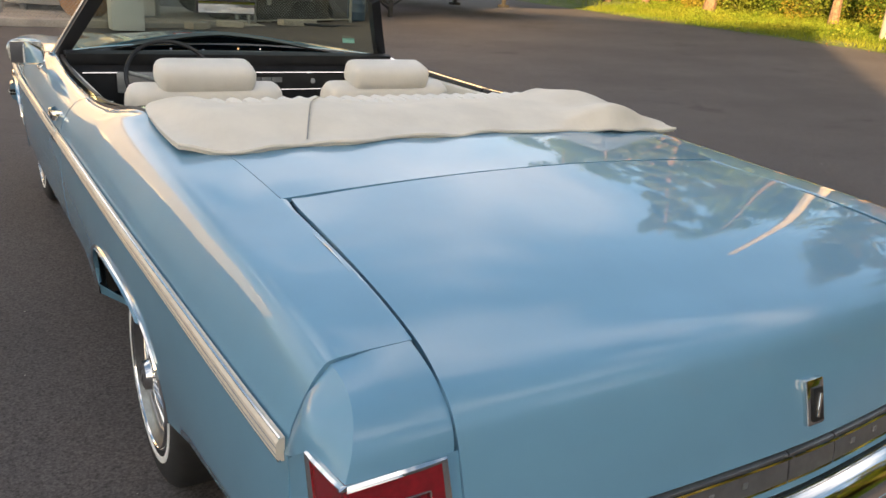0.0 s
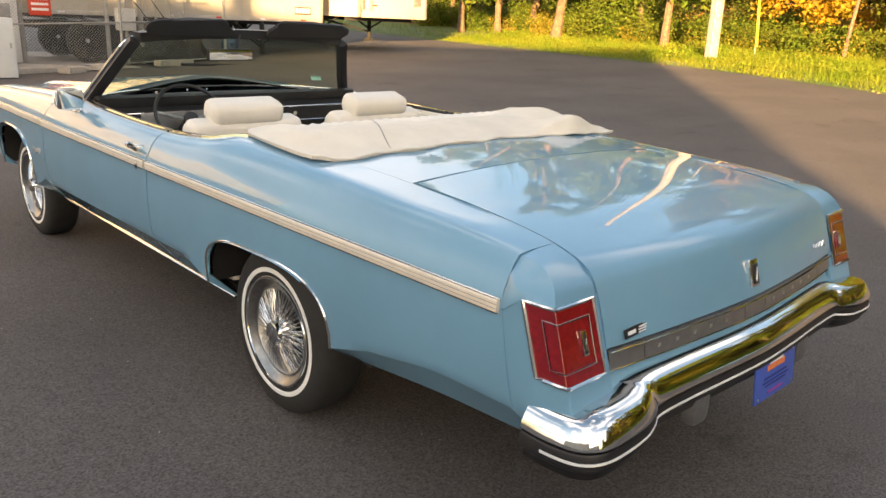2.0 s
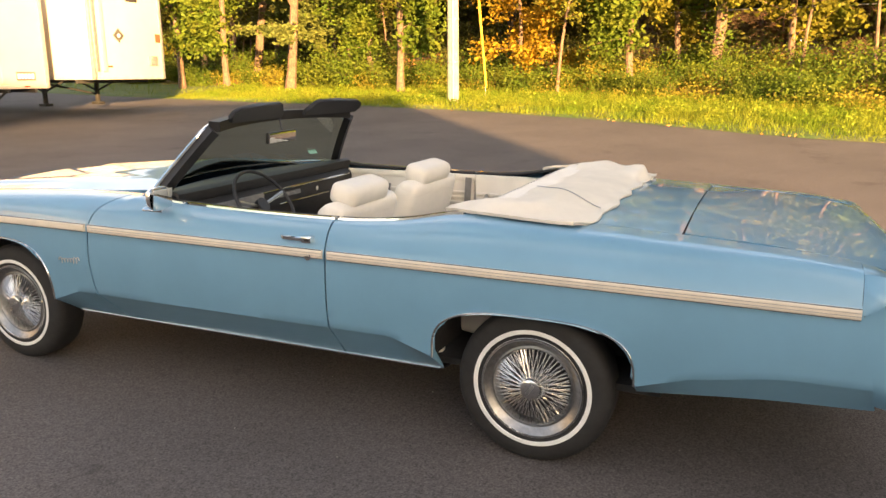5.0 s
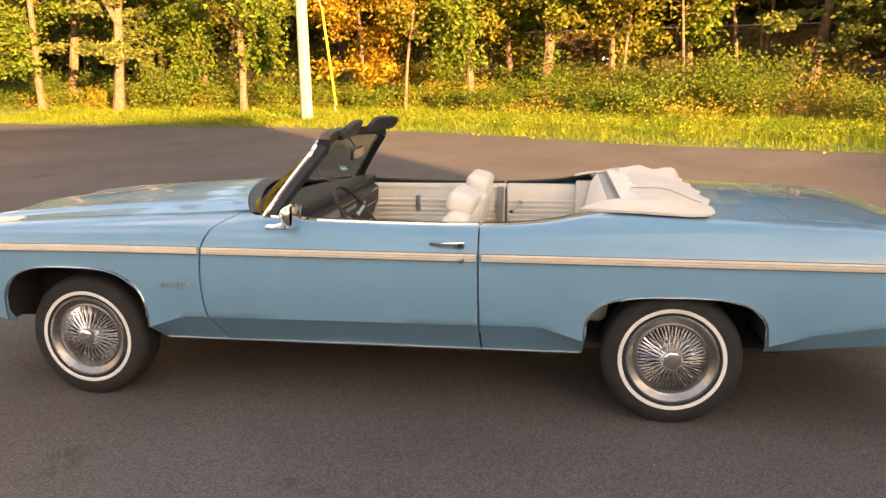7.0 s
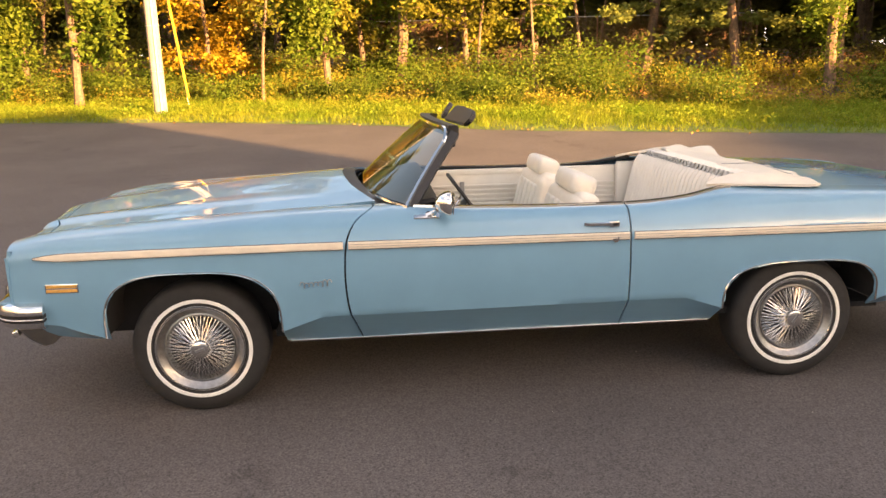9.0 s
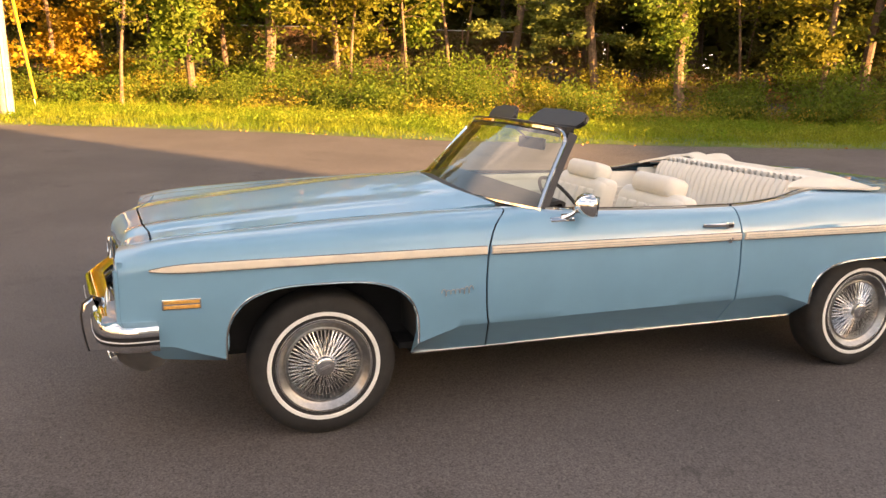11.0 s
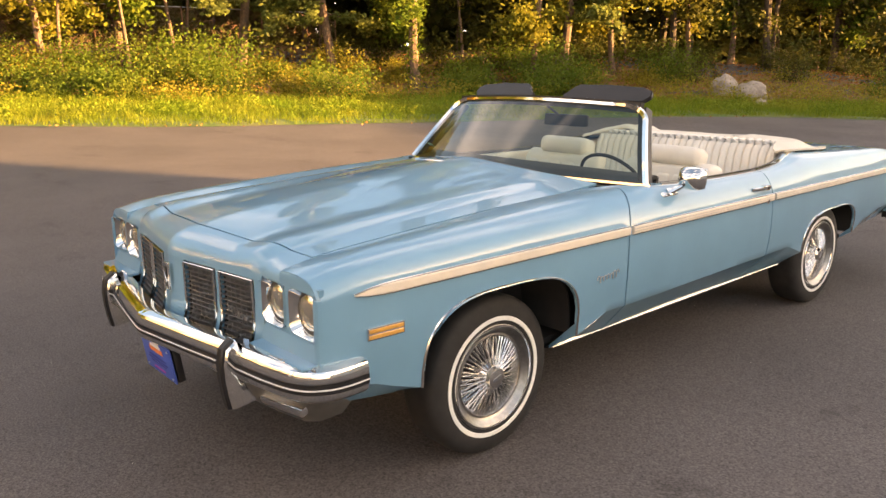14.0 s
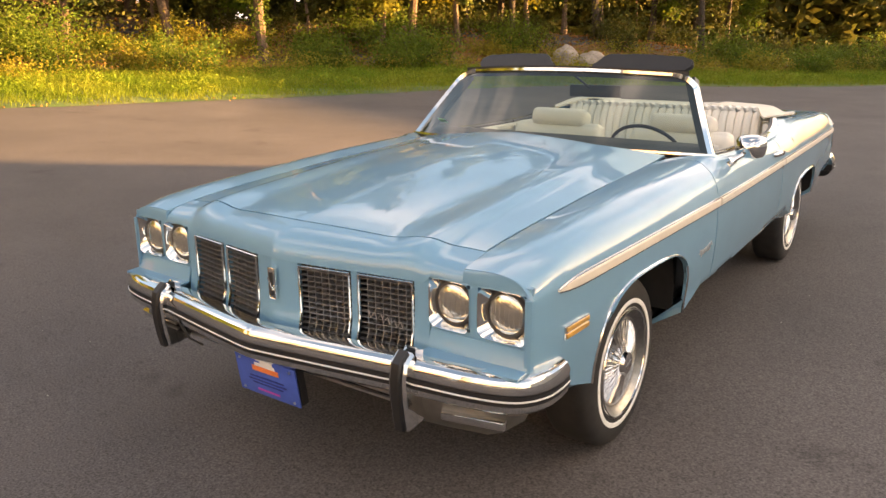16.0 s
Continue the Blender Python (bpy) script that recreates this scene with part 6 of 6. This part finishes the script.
for i in range(-26, 150):
    for sgn in (-1, 1):
        a = -3.2 + 0.07 * i
        b = a + 1.84
        if sgn < 0:
            a, b = b, a
        if min(a, b) < -3.2 or max(a, b) > 7.2:
            continue
        p0, p1 = np.array([a, 14.42, 0.08 + ground_z(a, 14)]), np.array([b, 14.42, 1.92 + ground_z(b, 14)])
        wv = np.array([0.0025, 0, -0.0025 * sgn])
        wires.append([p0 - wv, p0 + wv, p1 + wv, p1 - wv])
ms = soup("mesh", np.array(wires), GALV, fence)
tagged(ms, "woven chain-link wire", kind="stuff")
slab = part("concrete_pad", box((11.5, 6.0, 0.16), (1.0, 17.0, ground_z(1.0, 15) + 0.07), 0.02), CONCRETE, None, "low concrete pad in the fenced yard")
tagged(slab, category="pad", kind="structure")


def barrel(x, y):
    b = thing("barrel", "dark blue plastic barrel standing by the fence", "barrel")
    prof = [(0, 0.0), (0, 0.26), (0.02, 0.285), (0.28, 0.29), (0.30, 0.30), (0.32, 0.29), (0.56, 0.29), (0.58, 0.30), (0.60, 0.29), (0.84, 0.285), (0.88, 0.27), (0.87, 0.25), (0.86, 0.0)]
    bm = revolve(prof, 28)
    bm.transform(Matrix.Rotation(radians(-90), 4, "Y"))
    part("shell", bm, BARRELBLUE, b)
    b.matrix_basis = pose(x, y, ground_z(x, y), 0, 0, 0) @ Matrix.Diagonal((0.8, 0.8, 0.72, 1))
    return b


barrel(7.6, 14.9)
cab = thing("electrical_cabinet", "white metal electrical cabinet beside the fence", "cabinet")
part("case", box((0.62, 0.5, 1.15), (0, 0, 0.60), 0.02), CABINETWHITE, cab)
part("cabinet_door", box((0.54, 0.02, 1.0), (0, -0.255, 0.62), 0.006), CABINETWHITE, cab)
part("latch", box((0.03, 0.03, 0.10), (0.22, -0.27, 0.65), 0.004), GALV, cab)
cab.matrix_basis = pose(1.72, 13.4, ground_z(1.72, 13.4))
tk = thing("gas_tank", "large white upright cylindrical tank", "tank")
part("tank_body", cyl(1.2, 5.5, pose(0, 0, 2.9), 40), TRAILWHITE, tk)
for i in range(4):
    a = radians(45 + 90 * i)
    part("tank_leg", rod((0.95 * math.cos(a), 0.95 * math.sin(a), 0), (0.95 * math.cos(a), 0.95 * math.sin(a), 0.4), 0.08), GALV, tk)
part("pipe", rod((0.6, -1.15, 0.05), (0.6, -1.15, 5), 0.05, 10), GALV, tk)
tk.matrix_basis = pose(0.8, 17.6, ground_z(0.8, 15) + 0.14)
for x, y, h in ((2.3, 15.6, 1.5), (-0.9, 15.6, 1.3)):
    un = thing("machine_unit", "grey utility unit with pipes behind the fence", "machine")
    part("housing", box((0.8, 0.6, h), (0, 0, h / 2), 0.03), CABINETWHITE, un)
    part("panel", box((0.5, 0.02, h * 0.5), (0, -0.31, h * 0.6), 0.01), GALV, un)
    part("pipe", rod((0.5, -0.1, 0), (0.5, -0.1, h + 0.9), 0.045, 10), GALV, un)
    part("pipe", rod((0.5, -0.1, h + 0.6), (-0.6, -0.1, h + 0.6), 0.035, 10), GALV, un)
    un.matrix_basis = pose(x, y, ground_z(x, 15) + 0.145)
bm = bmesh.new()
bmesh.ops.create_icosphere(bm, subdivisions=4, radius=1.0)
for v in bm.verts:
    d = 1 + 0.25 * noise.noise(v.co * 1.6) + 0.10 * noise.noise(v.co * 4.0)
    v.co = Vector((v.co.x * 1.25 * d, v.co.y * 0.55 * d, max(-0.02, v.co.z * 0.72 * d)))
mound = part("covered_mound", bm, TARP, None, "mound covered with a black tarpaulin by the fence")
tagged(mound, category="mound")
mound.matrix_basis = pose(6.0, 15.2, ground_z(6.0, 15.2) + 0.02)
rack = thing("pipe_rack", "grey steel posts carrying pipes behind the fence", "pipework")
for px, h, r in ((4.46, 3.4, 0.05), (4.9, 2.3, 0.035), (5.25, 4.2, 0.06), (5.62, 1.7, 0.025), (5.98, 2.6, 0.03), (6.34, 1.5, 0.025)):
    part("rack_post", rod((px, 14.85, ground_z(px, 14.9)), (px, 14.85, ground_z(px, 14.9) + h), r, 10), GALV, rack)
for za, zb, r in ((0.95, 1.0, 0.03), (1.55, 1.62, 0.022), (2.2, 2.2, 0.04)):
    part("pipe", rod((3.9, 14.82, za + 0.12), (6.5, 14.82, zb + 0.18), r, 10), GALV, rack)
part("valve_box", box((0.42, 0.22, 0.5), (4.85, 14.75, ground_z(4.85, 14.8) + 1.05), 0.02), CABINETWHITE, rack, "small white valve box")
for k in range(2):
    pts = [(3.3 + 0.32 * i + 0.3 * k, 14.75, ground_z(4, 14.8) + 3.4 - 0.36 * i - 0.12 * math.sin(i * 0.9) + 0.2 * k) for i in range(9)]
    part("cable", sweep(pts, circle(0.014, 5), up=(0, 1, 0)), BLACK, rack, "sagging black cable")
sg = thing("warning_sign", "small red and white warning sign on the fence", "sign")
part("sign_panel", box((0.45, 0.012, 0.55), (0, 0, 0), 0.003), SIGNRED, sg)
for i in range(4):
    part("text_bar", box((0.34, 0.006, 0.05), (0, -0.008, 0.18 - 0.11 * i)), PALE, sg)
sg.matrix_basis = pose(2.9, 14.37, ground_z(2.9, 14.4) + 1.45)
sp = thing("cable_spool", "wooden cable spool standing on edge", "spool")
bm = revolve([(-0.3, 0.08), (-0.3, 0.55), (-0.25, 0.55), (-0.25, 0.25), (0.25, 0.25), (0.25, 0.55), (0.3, 0.55), (0.3, 0.08)], 32, closed=True)
part("spool_body", bm, SPOOLWOOD, sp)
sp.matrix_basis = pose(1.2, 15.2, ground_z(1.2, 15) + 0.70, 0, 0, 25)
hose = part("hose", sweep([(5.2 + 1.6 * math.sin(i * 0.5) * 0.5 + i * 0.12, 13.7 + 0.3 * math.cos(i * 0.7), ground_z(5.5, 14) + 0.05) for i in range(18)], circle(0.03, 6)), BLACK, None, "black hose lying on the ground")
tagged(hose, category="hose")
for x, y, w, tn in ((5.6, 13.9, 0.9, 10), (4.0, 13.9, 0.6, -20), (3.2, 13.6, 0.5, 30)):
    sc = part("timber_block", box((w, 0.3, 0.14), (0, 0, 0.07), 0.015), CONCRETE, None, "low weathered block lying by the fence")
    tagged(sc, category="block", group="blocks by the fence")
    sc.matrix_basis = pose(x, y, ground_z(x, y), 0, 0, tn)

# ---------------- buildings behind the camera, whose shade lies over the lot ----------------
def building(name, cx, cy, sx, sy, h, turn, label, chimney=None):
    b = thing(name, label, "building")
    part("wall", box((sx, sy, h), (0, 0, h / 2)), METALSIDING, b)
    part("roof", box((sx + 0.3, sy + 0.3, 0.25), (0, 0, h - 0.10), 0.02), TRAILGREY, b)
    for i in range(6):
        part("dock_door", box((2.6, 0.05, 3.0), (-sx / 2 + sx * (i + 0.5) / 6, -sy / 2 - 0.02, 1.7), 0.01), TRAILGREY, b)
    if chimney:
        part("chimney", box((0.5, 0.5, 0.9), (chimney, -sy / 2 + 0.5, h + 0.45)), CONCRETE, b)
        part("gable", box((3.2, 0.6, 0.36), (chimney, -sy / 2 + 0.5, h + 0.1), 0.12), TRAILGREY, b)
    b.matrix_basis = pose(cx, cy, 0, 0, 0, turn)
    return b


dx, dy = 0.770, 0.638                                    # along the sunlight
qx, qy = -15.6, -18.7                                    # the corner whose shade crosses the lot
# the long face looks along the sunlight: local -y is (dx, dy)
building("warehouse", qx - dy * 18 - dx * 8, qy + dx * 18 - dy * 8, 36.0, 16.0, 6.72, math.degrees(math.atan2(dx, -dy)), "low pale warehouse with loading doors", chimney=-6.9)
building("plant_building", -7.0, 22.6, 18.0, 8.0, 6.2, 0, "pale cream metal-clad plant building behind the yard")
building("storage_building", -41.0, -42.0, 62.0, 12.0, 6.6, 0, "long low storage building")
